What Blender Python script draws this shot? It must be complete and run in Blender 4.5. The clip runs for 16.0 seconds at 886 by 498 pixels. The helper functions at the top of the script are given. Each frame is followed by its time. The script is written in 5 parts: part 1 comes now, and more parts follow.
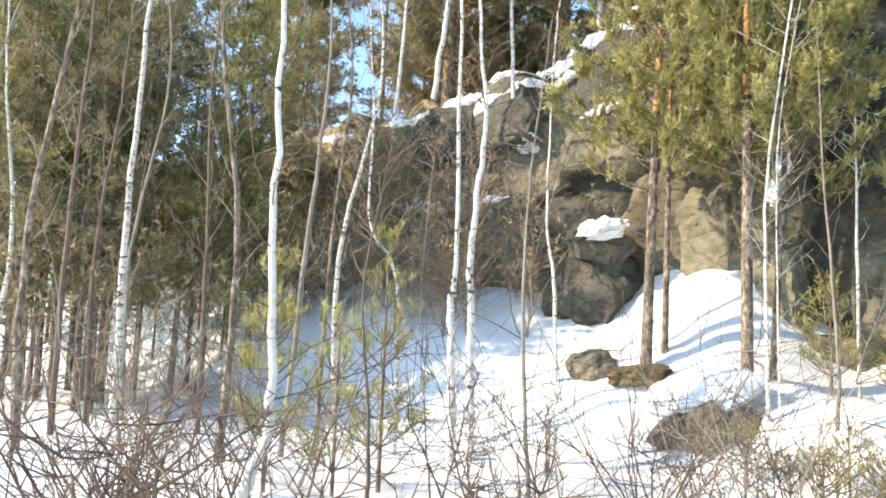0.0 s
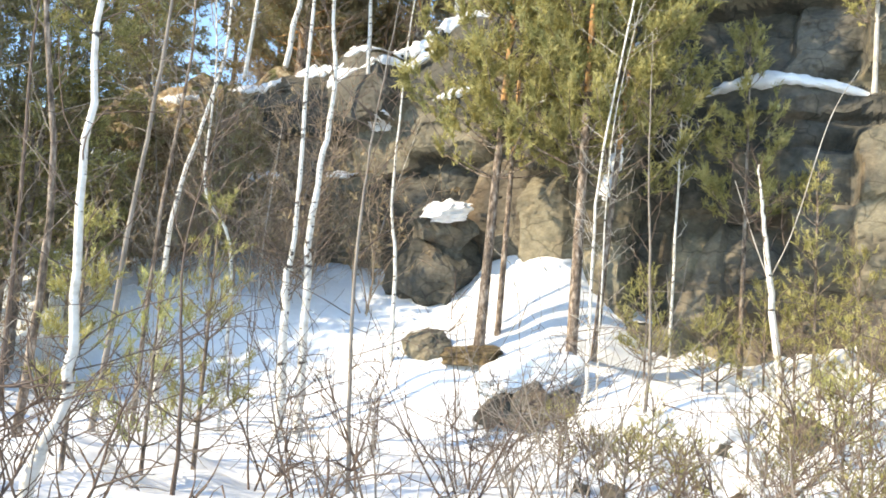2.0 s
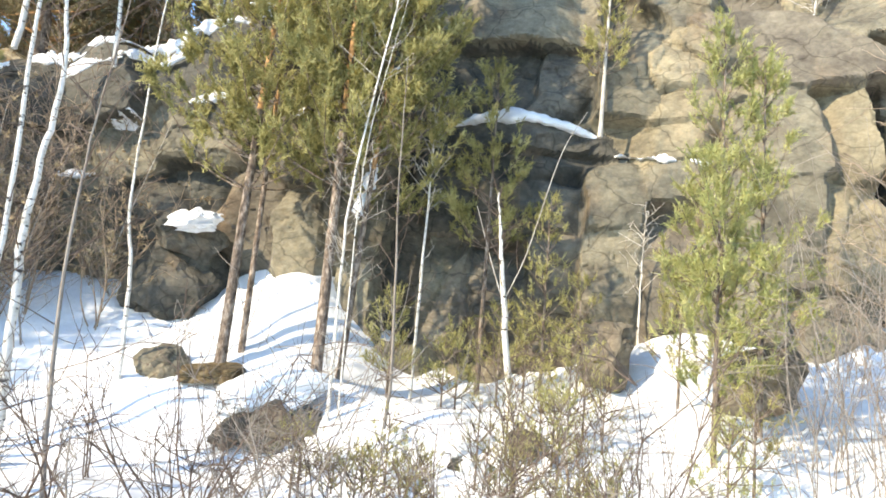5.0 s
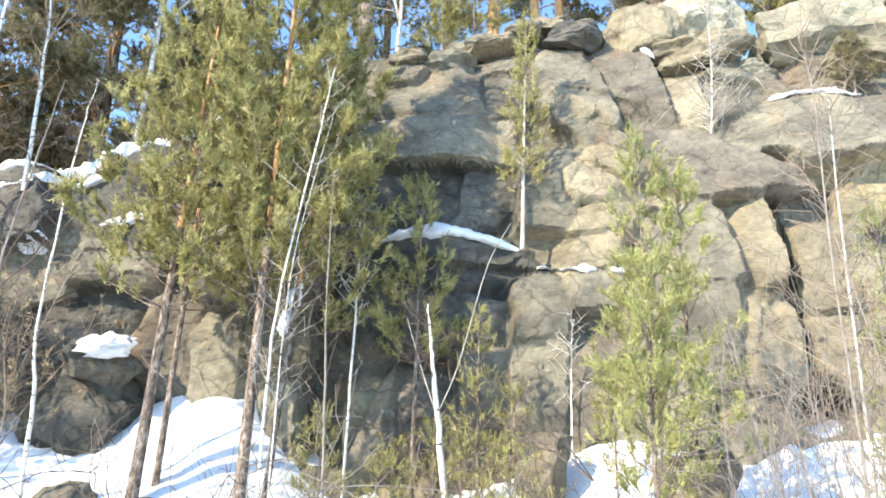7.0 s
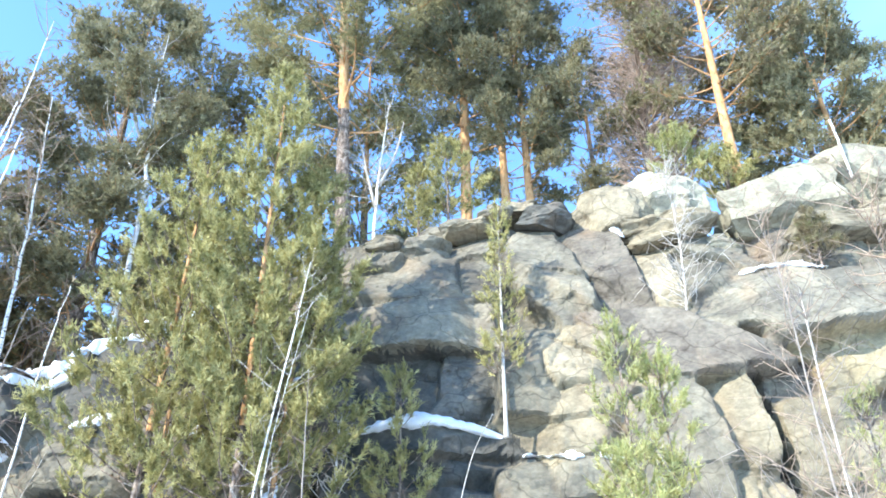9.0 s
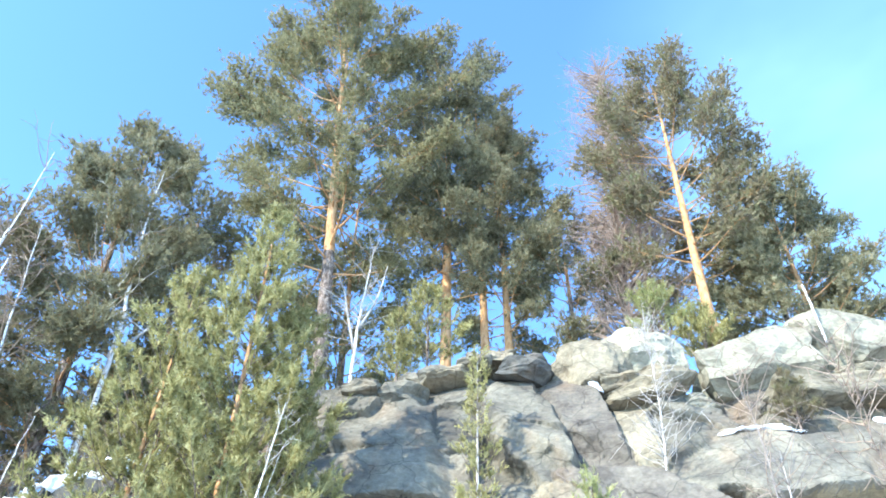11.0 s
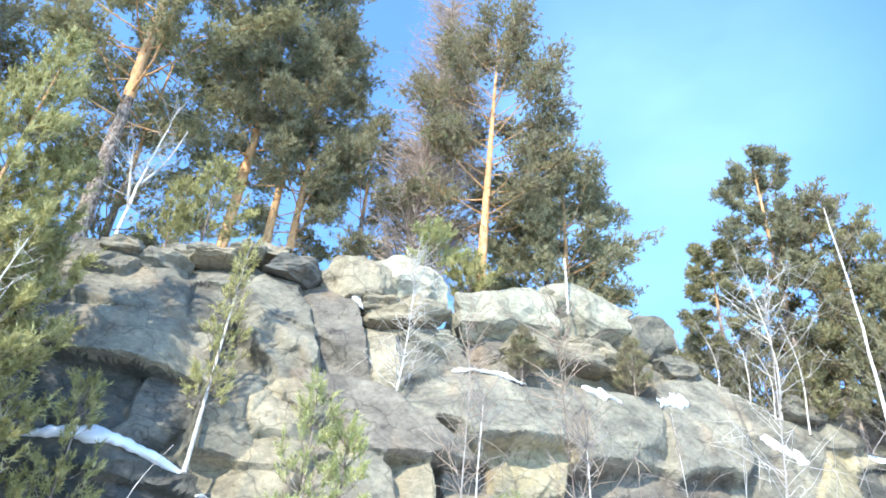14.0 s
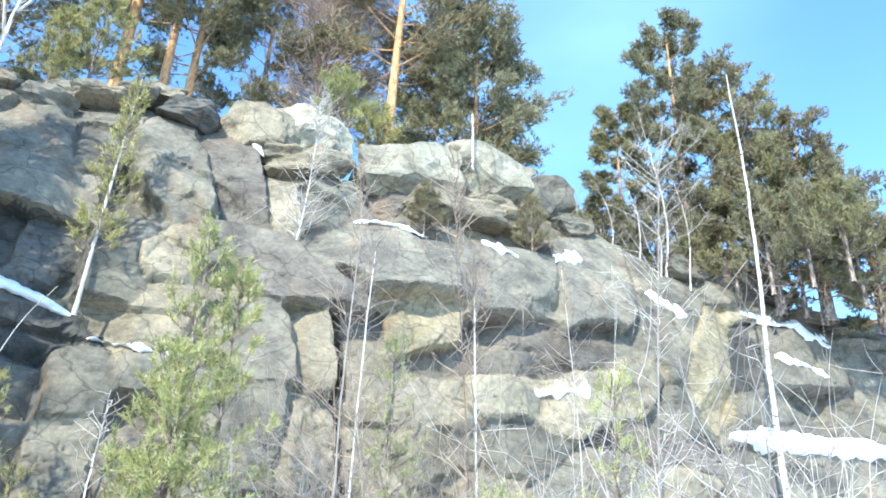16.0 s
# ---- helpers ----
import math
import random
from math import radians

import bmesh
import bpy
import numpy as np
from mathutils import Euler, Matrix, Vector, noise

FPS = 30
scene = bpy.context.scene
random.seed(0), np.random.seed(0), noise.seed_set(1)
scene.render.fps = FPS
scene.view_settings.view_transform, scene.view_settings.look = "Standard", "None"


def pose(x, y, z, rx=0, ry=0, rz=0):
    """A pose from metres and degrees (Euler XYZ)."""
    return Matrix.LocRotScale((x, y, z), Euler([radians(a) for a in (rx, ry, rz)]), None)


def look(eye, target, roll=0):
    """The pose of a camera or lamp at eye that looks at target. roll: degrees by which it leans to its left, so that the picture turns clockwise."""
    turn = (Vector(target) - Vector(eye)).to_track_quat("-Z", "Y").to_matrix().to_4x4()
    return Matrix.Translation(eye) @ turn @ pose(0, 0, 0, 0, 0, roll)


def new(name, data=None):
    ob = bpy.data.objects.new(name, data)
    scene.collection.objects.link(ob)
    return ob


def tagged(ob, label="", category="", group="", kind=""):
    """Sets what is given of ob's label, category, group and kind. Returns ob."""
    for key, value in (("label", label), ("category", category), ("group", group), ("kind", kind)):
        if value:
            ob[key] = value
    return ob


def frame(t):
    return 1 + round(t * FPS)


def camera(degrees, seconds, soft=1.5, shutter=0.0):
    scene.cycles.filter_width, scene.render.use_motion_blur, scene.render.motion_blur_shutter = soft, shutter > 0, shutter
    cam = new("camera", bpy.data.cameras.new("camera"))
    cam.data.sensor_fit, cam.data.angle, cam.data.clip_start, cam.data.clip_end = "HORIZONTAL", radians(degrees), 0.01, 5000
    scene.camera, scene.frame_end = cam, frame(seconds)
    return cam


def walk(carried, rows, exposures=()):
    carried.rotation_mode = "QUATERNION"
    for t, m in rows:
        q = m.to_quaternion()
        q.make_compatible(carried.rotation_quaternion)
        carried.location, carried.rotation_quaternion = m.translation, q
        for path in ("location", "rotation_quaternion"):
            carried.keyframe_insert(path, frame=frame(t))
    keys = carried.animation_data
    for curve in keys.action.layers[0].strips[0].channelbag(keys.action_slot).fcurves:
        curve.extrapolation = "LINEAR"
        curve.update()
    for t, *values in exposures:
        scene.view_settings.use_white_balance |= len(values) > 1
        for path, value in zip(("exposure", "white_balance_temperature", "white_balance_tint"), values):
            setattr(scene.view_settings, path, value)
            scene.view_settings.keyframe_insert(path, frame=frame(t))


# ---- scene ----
# ---- camera ----
cam = camera(60.28, 16.0, soft=1.75)
ROWS = [
    (0.0, 0.00, 0.00, 1.60, 1.48, 6.78, 2.19), (0.5, 0.04, 0.01, 1.62, -1.44, 6.93, 3.16),
    (1.0, 0.05, 0.06, 1.62, -3.83, 6.56, 3.97), (1.5, 0.12, 0.05, 1.59, -6.59, 5.86, 4.05),
    (2.0, 0.20, 0.07, 1.60, -9.69, 5.78, 4.27), (2.5, 0.28, 0.05, 1.60, -11.33, 6.00, 4.60),
    (3.0, 0.38, 0.08, 1.61, -16.25, 6.23, 4.87), (3.5, 0.46, 0.08, 1.62, -19.04, 6.55, 4.43),
    (4.0, 0.58, 0.09, 1.65, -21.93, 6.44, 4.66), (4.2, 0.59, 0.07, 1.67, -22.92, 6.58, 4.76),
    (6.3, 0.41, 0.36, 1.31, -32.18, 15.25, 2.79), (6.5, 0.42, 0.37, 1.34, -32.45, 16.35, 2.34),
    (7.0, 0.45, 0.38, 1.36, -32.92, 18.36, 1.58), (7.5, 0.46, 0.37, 1.43, -33.28, 21.55, 0.78),
    (8.0, 0.45, 0.36, 1.54, -33.57, 24.74, 0.45), (8.5, 0.46, 0.34, 1.64, -34.36, 27.20, -0.03),
    (9.0, 0.50, 0.33, 1.78, -34.40, 30.97, -1.22), (9.5, 0.46, 0.24, 1.93, -35.00, 35.10, -1.84),
    (9.7, 0.45, 0.22, 1.98, -34.82, 36.48, -1.54), (11.8, 0.37, 0.35, 1.64, -38.80, 43.23, 2.13),
    (12.0, 0.36, 0.32, 1.66, -39.74, 42.70, 2.74), (12.5, 0.37, 0.23, 1.63, -42.64, 41.74, 4.08),
    (13.0, 0.41, 0.05, 1.61, -47.79, 41.09, 4.35), (13.5, 0.48, -0.08, 1.58, -51.63, 38.72, 4.44),
    (14.0, 0.56, -0.15, 1.57, -55.20, 35.81, 4.50), (14.5, 0.66, -0.19, 1.56, -57.88, 33.13, 2.31),
    (15.0, 0.75, -0.24, 1.55, -60.69, 30.96, 2.54), (15.5, 0.76, -0.26, 1.52, -62.20, 29.12, 2.58),
    (16.0, 0.84, -0.31, 1.49, -63.37, 25.66, 2.23),
]


def aimed(x, y, z, yaw, pitch, roll):
    a, b = radians(yaw), radians(pitch)
    return look((x, y, z), (x - math.sin(a) * math.cos(b), y + math.cos(a) * math.cos(b), z + math.sin(b)), roll)


walk(cam, [(row[0], aimed(*row[1:])) for row in ROWS], exposures=[(0.0, 0.76, 8500, 11), (4.0, 0.65, 8200, 10), (7.0, 0.94, 7250, 11), (9.0, 1.16, 6200, 9), (12.5, 1.08, 5950, 8), (14.0, 1.02, 6100, 8), (16.0, 0.88, 5980, 7)])

# ---- world and sun ----
SUN_UP = 34.0
world = bpy.data.worlds.new("winter_sky")
scene.world = world
world.use_nodes = True
wn = world.node_tree
wn.nodes.clear()
sky = wn.nodes.new("ShaderNodeTexSky")
sky.sky_type, sky.sun_disc = "NISHITA", False
sky.sun_elevation, sky.sun_rotation = radians(SUN_UP), radians(-97)
sky.air_density, sky.dust_density, sky.ozone_density = 1.0, 0.3, 0.7
back = wn.nodes.new("ShaderNodeBackground")
back.inputs["Strength"].default_value = 0.27
coords = wn.nodes.new("ShaderNodeTexCoord")
stretch = wn.nodes.new("ShaderNodeMapping")
stretch.inputs["Scale"].default_value = (1.0, 1.0, 2.2)
stretch.inputs["Location"].default_value = (0.35, 0.0, 0.1)
veil = wn.nodes.new("ShaderNodeTexNoise")
veil.inputs["Scale"].default_value, veil.inputs["Detail"].default_value = 2.4, 4.0
ramp = wn.nodes.new("ShaderNodeMapRange")
ramp.inputs["From Min"].default_value, ramp.inputs["From Max"].default_value = 0.25, 0.75
ramp.inputs["To Min"].default_value, ramp.inputs["To Max"].default_value = 0.0, 0.5
mixed = wn.nodes.new("ShaderNodeMix")
mixed.data_type = "RGBA"
mixed.inputs["B"].default_value = (2.3, 3.7, 4.7, 1)
outw = wn.nodes.new("ShaderNodeOutputWorld")
wn.links.new(coords.outputs["Generated"], stretch.inputs["Vector"])
wn.links.new(stretch.outputs["Vector"], veil.inputs["Vector"])
wn.links.new(veil.outputs["Fac"], ramp.inputs["Value"])
# one thin cloud veil high over the cliff
toward = wn.nodes.new("ShaderNodeVectorMath")
toward.operation = "DOT_PRODUCT"
toward.inputs[1].default_value = (0.69, 0.20, 0.69)
wn.links.new(coords.outputs["Generated"], toward.inputs[0])
patch = wn.nodes.new("ShaderNodeMapRange")
patch.interpolation_type = "SMOOTHSTEP"
patch.inputs["From Min"].default_value, patch.inputs["From Max"].default_value = 0.94, 1.02
wn.links.new(toward.outputs["Value"], patch.inputs["Value"])
both = wn.nodes.new("ShaderNodeMath")
both.operation = "MULTIPLY"
wn.links.new(ramp.outputs["Result"], both.inputs[0])
wn.links.new(patch.outputs["Result"], both.inputs[1])
wn.links.new(both.outputs["Value"], mixed.inputs["Factor"])
hue = wn.nodes.new("ShaderNodeMix")
hue.data_type, hue.blend_type = "RGBA", "MULTIPLY"
hue.inputs["Factor"].default_value = 1.0
hue.inputs["B"].default_value = (0.64, 0.87, 1.11, 1)
wn.links.new(sky.outputs["Color"], hue.inputs["A"])
wn.links.new(hue.outputs["Result"], mixed.inputs["A"])
wn.links.new(mixed.outputs["Result"], back.inputs["Color"])
wn.links.new(back.outputs["Background"], outw.inputs["Surface"])

sun = new("sun", bpy.data.lights.new("sun", "SUN"))
sun.data.energy, sun.data.angle, sun.data.color = 4.75, radians(0.5), (1.0, 0.925, 0.79)
TO_SUN = Vector((-0.992 * math.cos(radians(SUN_UP)), -0.126 * math.cos(radians(SUN_UP)), math.sin(radians(SUN_UP))))
sun.matrix_world = look(Vector((0, 0, 30)) + TO_SUN * 40, (0, 0, 30))


# ---- materials ----
def material(name, colours, scale=4.0, rough=0.85, bump=0.3, bump_scale=30.0, stretched=(1, 1, 1), spread=(0.35, 0.65),
             speck=None, speck_scale=9.0, speck_from=0.6, per_object=0.0, through_light=0.0, detail=6.0, speck_soft=0.07, cracks=0.0):
    """A rough natural surface: colours blended by a large noise, an optional speck colour by a second, fine relief."""
    m = bpy.data.materials.new(name)
    m.use_nodes = True
    t = m.node_tree
    bsdf = t.nodes["Principled BSDF"]
    bsdf.inputs["Roughness"].default_value = rough
    bsdf.inputs["Specular IOR Level"].default_value = 0.25
    at = t.nodes.new("ShaderNodeTexCoord")
    mp = t.nodes.new("ShaderNodeMapping")
    mp.inputs["Scale"].default_value = stretched
    t.links.new(at.outputs["Object"], mp.inputs["Vector"])
    big = t.nodes.new("ShaderNodeTexNoise")
    big.inputs["Scale"].default_value, big.inputs["Detail"].default_value = scale, detail
    big.inputs["Roughness"].default_value = 0.62
    t.links.new(mp.outputs["Vector"], big.inputs["Vector"])
    r = t.nodes.new("ShaderNodeValToRGB")
    els = r.color_ramp.elements
    n = len(colours)
    for i, c in enumerate(colours):
        e = els[i] if i < 2 else els.new(1.0)
        e.color = (*c, 1)
    for i in range(n):
        els[i].position = spread[0] + (spread[1] - spread[0]) * i / max(n - 1, 1)
    for i, c in enumerate(colours):
        els[i].color = (*c, 1)
    t.links.new(big.outputs["Fac"], r.inputs["Fac"])
    colour = r.outputs["Color"]
    if speck:
        sp = t.nodes.new("ShaderNodeTexNoise")
        sp.inputs["Scale"].default_value, sp.inputs["Detail"].default_value = speck_scale, 5.0
        t.links.new(mp.outputs["Vector"], sp.inputs["Vector"])
        mr = t.nodes.new("ShaderNodeMapRange")
        mr.inputs["From Min"].default_value, mr.inputs["From Max"].default_value = speck_from, speck_from + speck_soft
        t.links.new(sp.outputs["Fac"], mr.inputs["Value"])
        mx = t.nodes.new("ShaderNodeMix")
        mx.data_type = "RGBA"
        t.links.new(mr.outputs["Result"], mx.inputs["Factor"])
        t.links.new(colour, mx.inputs["A"])
        mx.inputs["B"].default_value = (*speck, 1)
        colour = mx.outputs["Result"]
    if per_object:
        info = t.nodes.new("ShaderNodeObjectInfo")
        vr = t.nodes.new("ShaderNodeMapRange")
        vr.inputs["To Min"].default_value, vr.inputs["To Max"].default_value = 1 - per_object, 1 + per_object
        t.links.new(info.outputs["Random"], vr.inputs["Value"])
        hs = t.nodes.new("ShaderNodeHueSaturation")
        t.links.new(vr.outputs["Result"], hs.inputs["Value"])
        t.links.new(colour, hs.inputs["Color"])
        colour = hs.outputs["Color"]
    t.links.new(colour, bsdf.inputs["Base Color"])
    if cracks:
        # fine dark cracks of the weathered stone
        warp = t.nodes.new("ShaderNodeTexNoise")
        warp.inputs["Scale"].default_value = 1.7
        push = t.nodes.new("ShaderNodeMix")
        push.data_type, push.blend_type = "RGBA", "LINEAR_LIGHT"
        push.inputs["Factor"].default_value = 0.25
        t.links.new(mp.outputs["Vector"], warp.inputs["Vector"])
        t.links.new(mp.outputs["Vector"], push.inputs["A"])
        t.links.new(warp.outputs["Color"], push.inputs["B"])
        vo = t.nodes.new("ShaderNodeTexVoronoi")
        vo.feature = "DISTANCE_TO_EDGE"
        vo.inputs["Scale"].default_value = cracks
        t.links.new(push.outputs["Result"], vo.inputs["Vector"])
        cr = t.nodes.new("ShaderNodeMapRange")
        cr.inputs["From Min"].default_value, cr.inputs["From Max"].default_value = 0.0, 0.018
        cr.inputs["To Min"].default_value, cr.inputs["To Max"].default_value = 0.55, 1.0
        t.links.new(vo.outputs["Distance"], cr.inputs["Value"])
        vf = t.nodes.new("ShaderNodeTexVoronoi")
        vf.feature = "DISTANCE_TO_EDGE"
        vf.inputs["Scale"].default_value = cracks * 2.7
        t.links.new(push.outputs["Result"], vf.inputs["Vector"])
        cf = t.nodes.new("ShaderNodeMapRange")
        cf.inputs["From Min"].default_value, cf.inputs["From Max"].default_value = 0.0, 0.05
        cf.inputs["To Min"].default_value, cf.inputs["To Max"].default_value = 0.88, 1.0
        t.links.new(vf.outputs["Distance"], cf.inputs["Value"])
        crack = t.nodes.new("ShaderNodeMath")
        crack.operation = "MULTIPLY"
        t.links.new(cr.outputs["Result"], crack.inputs[0])
        t.links.new(cf.outputs["Result"], crack.inputs[1])
        mottle = t.nodes.new("ShaderNodeTexNoise")
        mottle.inputs["Scale"].default_value, mottle.inputs["Detail"].default_value = 7.0, 8.0
        mottle.inputs["Roughness"].default_value = 0.7
        t.links.new(mp.outputs["Vector"], mottle.inputs["Vector"])
        mo = t.nodes.new("ShaderNodeMapRange")
        mo.inputs["From Min"].default_value, mo.inputs["From Max"].default_value = 0.3, 0.7
        mo.inputs["To Min"].default_value, mo.inputs["To Max"].default_value = 0.70, 1.26
        t.links.new(mottle.outputs["Fac"], mo.inputs["Value"])
        # rust and grey-green stains that run down the stone
        run = t.nodes.new("ShaderNodeMapping")
        run.inputs["Scale"].default_value = (1.0, 1.0, 0.22)
        t.links.new(at.outputs["Object"], run.inputs["Vector"])
        for tint, stain_scale, begin, most in (((0.27, 0.175, 0.10), 1.1, 0.56, 0.42), ((0.20, 0.21, 0.175), 2.3, 0.57, 0.36)):
            streak = t.nodes.new("ShaderNodeTexNoise")
            streak.inputs["Scale"].default_value, streak.inputs["Detail"].default_value = stain_scale, 6.0
            t.links.new(run.outputs["Vector"], streak.inputs["Vector"])
            sm = t.nodes.new("ShaderNodeMapRange")
            sm.inputs["From Min"].default_value, sm.inputs["From Max"].default_value = begin, begin + 0.2
            sm.inputs["To Max"].default_value = most
            t.links.new(streak.outputs["Fac"], sm.inputs["Value"])
            sx = t.nodes.new("ShaderNodeMix")
            sx.data_type = "RGBA"
            t.links.new(sm.outputs["Result"], sx.inputs["Factor"])
            t.links.new(colour, sx.inputs["A"])
            sx.inputs["B"].default_value = (*tint, 1)
            colour = sx.outputs["Result"]
        both = t.nodes.new("ShaderNodeMath")
        both.operation = "MULTIPLY"
        t.links.new(crack.outputs["Value"], both.inputs[0])
        t.links.new(mo.outputs["Result"], both.inputs[1])
        hc = t.nodes.new("ShaderNodeHueSaturation")
        t.links.new(both.outputs["Value"], hc.inputs["Value"])
        t.links.new(colour, hc.inputs["Color"])
        t.links.new(hc.outputs["Color"], bsdf.inputs["Base Color"])
    if bump:
        fine = t.nodes.new("ShaderNodeTexNoise")
        fine.inputs["Scale"].default_value, fine.inputs["Detail"].default_value = bump_scale, 5.0
        t.links.new(mp.outputs["Vector"], fine.inputs["Vector"])
        b = t.nodes.new("ShaderNodeBump")
        b.inputs["Strength"].default_value, b.inputs["Distance"].default_value = bump, 0.05
        t.links.new(fine.outputs["Fac"], b.inputs["Height"])
        t.links.new(b.outputs["Normal"], bsdf.inputs["Normal"])
    if through_light:
        tr = t.nodes.new("ShaderNodeBsdfTranslucent")
        t.links.new(colour, tr.inputs["Color"])
        ms = t.nodes.new("ShaderNodeMixShader")
        ms.inputs["Fac"].default_value = through_light
        t.links.new(bsdf.outputs["BSDF"], ms.inputs[1])
        t.links.new(tr.outputs["BSDF"], ms.inputs[2])
        t.links.new(ms.outputs["Shader"], t.nodes["Material Output"].inputs["Surface"])
    return m


M_SNOW = material("snow", [(0.70, 0.74, 0.79), (0.81, 0.84, 0.87)], 1.2, 0.6, 0.5, 7.0)
M_OLD_SNOW = material("old_snow", [(0.70, 0.73, 0.77), (0.86, 0.88, 0.90)], 3.0, 0.65, 0.4, 14.0, speck=(0.30, 0.26, 0.20), speck_scale=14, speck_from=0.68)
def stone(name, dark, mid, light, stain):
    return material(name, [dark, mid, light], 1.0, 0.9, 0.55, 9.0, (1, 1, 1.3), (0.38, 0.62), stain, 2.2, 0.58, 0.20, detail=9.0, speck_soft=0.22, cracks=0.8)


ROCK = {
    "g": stone("grey_rock", (0.112, 0.101, 0.079), (0.172, 0.157, 0.118), (0.222, 0.200, 0.146), (0.095, 0.088, 0.067)),
    "b": stone("beige_rock", (0.167, 0.143, 0.099), (0.242, 0.209, 0.142), (0.292, 0.249, 0.167), (0.129, 0.113, 0.084)),
    "w": stone("brown_rock", (0.101, 0.087, 0.069), (0.148, 0.129, 0.101), (0.185, 0.163, 0.125), (0.081, 0.068, 0.056)),
    # d: dark stone, also used to colour in shade in recesses and hollows
    "d": stone("dark_and_shaded_rock", (0.058, 0.058, 0.049), (0.088, 0.085, 0.073), (0.128, 0.120, 0.100), (0.044, 0.041, 0.038)),
    "y": stone("yellow_rock", (0.208, 0.171, 0.106), (0.290, 0.243, 0.145), (0.329, 0.280, 0.177), (0.157, 0.134, 0.095)),
    "p": stone("pale_rock", (0.233, 0.207, 0.148), (0.332, 0.305, 0.216), (0.393, 0.368, 0.269), (0.169, 0.153, 0.110)),    "l": material("littered_rock", [(0.100, 0.072, 0.044), (0.236, 0.172, 0.103), (0.276, 0.220, 0.140), (0.517, 0.445, 0.312)], 3.4, 0.95, 0.8, 12.0, (1, 1, 1.8), (0.36, 0.66), (0.153, 0.144, 0.061), 2.2, 0.56, 0.15, detail=9.0),}
# dark backing colour that puts shade into the cliff's cracks
M_CORE = material("crevice_shade", [(0.10, 0.095, 0.085), (0.17, 0.16, 0.14)], 2.0, 0.95, 0.5, 10.0)
M_BIRCH = material("birch_bark", [(0.46, 0.42, 0.36), (0.68, 0.65, 0.59), (0.78, 0.76, 0.71)], 5.0, 0.7, 0.25, 30.0, (1, 1, 2.0), (0.3, 0.6), (0.07, 0.06, 0.055), 7.0, 0.60)
M_BIRCH_LOW = material("old_birch_bark", [(0.30, 0.27, 0.24), (0.62, 0.58, 0.52), (0.72, 0.69, 0.63)], 6.0, 0.8, 0.4, 25.0, (1, 1, 2.5), (0.35, 0.6), (0.07, 0.06, 0.055), 7.0, 0.57)
M_PINE_BARK = material("pine_bark", [(0.07, 0.055, 0.045), (0.21, 0.16, 0.125), (0.42, 0.35, 0.29)], 12.0, 0.95, 0.9, 22.0, (1, 1, 0.45), (0.36, 0.64))
M_ORANGE_BARK = material("orange_pine_bark", [(0.30, 0.16, 0.075), (0.55, 0.31, 0.14), (0.62, 0.40, 0.21)], 6.0, 0.85, 0.5, 22.0, (1, 1, 0.4), (0.32, 0.66), (0.20, 0.13, 0.09), 8.0, 0.64)
M_TWIG = material("bare_twig", [(0.10, 0.07, 0.055), (0.20, 0.15, 0.12)], 3.0, 0.85, 0.0)
M_GREY_TWIG = material("grey_twig", [(0.19, 0.16, 0.135), (0.33, 0.29, 0.25)], 3.0, 0.85, 0.0)
M_RED_TWIG = material("red_brown_twig", [(0.23, 0.17, 0.125), (0.42, 0.325, 0.24)], 3.0, 0.85, 0.0)
M_LARCH_TWIG = material("brown_larch_twig", [(0.27, 0.20, 0.155), (0.46, 0.36, 0.29)], 3.0, 0.85, 0.0)
M_PALE_TWIG = material("pale_birch_twig", [(0.34, 0.30, 0.25), (0.62, 0.58, 0.52)], 4.0, 0.8, 0.0)
NEEDLES = {
    "old": material("pine_needles", [(0.19, 0.175, 0.09), (0.31, 0.285, 0.145), (0.42, 0.38, 0.20)], 2.6, 0.6, 0.0, spread=(0.36, 0.64), through_light=0.5, per_object=0.12),
    "dark": material("dark_pine_needles", [(0.17, 0.16, 0.095), (0.29, 0.27, 0.155), (0.40, 0.365, 0.22)], 2.6, 0.6, 0.0, spread=(0.36, 0.64), through_light=0.5, per_object=0.12),
    "young": material("young_pine_needles", [(0.18, 0.17, 0.065), (0.385, 0.355, 0.14), (0.57, 0.52, 0.25)], 4.5, 0.6, 0.0, spread=(0.36, 0.64), through_light=0.32, per_object=0.1),
    "pale": material("pale_pine_needles", [(0.30, 0.32, 0.12), (0.43, 0.43, 0.18), (0.52, 0.50, 0.25)], 4.5, 0.6, 0.0, spread=(0.36, 0.64), through_light=0.32, per_object=0.1),
    "brown": material("browned_needles", [(0.19, 0.155, 0.095), (0.28, 0.235, 0.135), (0.23, 0.23, 0.11)], 2.6, 0.6, 0.0, spread=(0.36, 0.64), through_light=0.32, per_object=0.1),
}
M_DRY = material("dry_leaves", [(0.24, 0.18, 0.11), (0.36, 0.28, 0.17), (0.45, 0.37, 0.25)], 3.0, 0.8, 0.0, spread=(0.36, 0.64), through_light=0.2)
M_LITTER = material("fallen_needles", [(0.07, 0.05, 0.03), (0.15, 0.11, 0.06), (0.22, 0.17, 0.10)], 9.0, 0.95, 0.8, 25.0)
M_TOP = material("cliff_top_soil", [(0.10, 0.08, 0.05), (0.20, 0.165, 0.10), (0.28, 0.24, 0.16)], 2.5, 0.95, 0.7, 14.0, speck=(0.80, 0.83, 0.86), speck_scale=0.5, speck_from=0.52)

# ---- building helpers ----
ALONG = Vector((0.7627, -0.6467, 0.0))   # along the cliff's foot
INWARD = Vector((0.6467, 0.7627, 0.0))   # from the open ground to the cliff


def cliff_place(s, q, z):
    return ALONG * s + INWARD * q + Vector((0, 0, z))


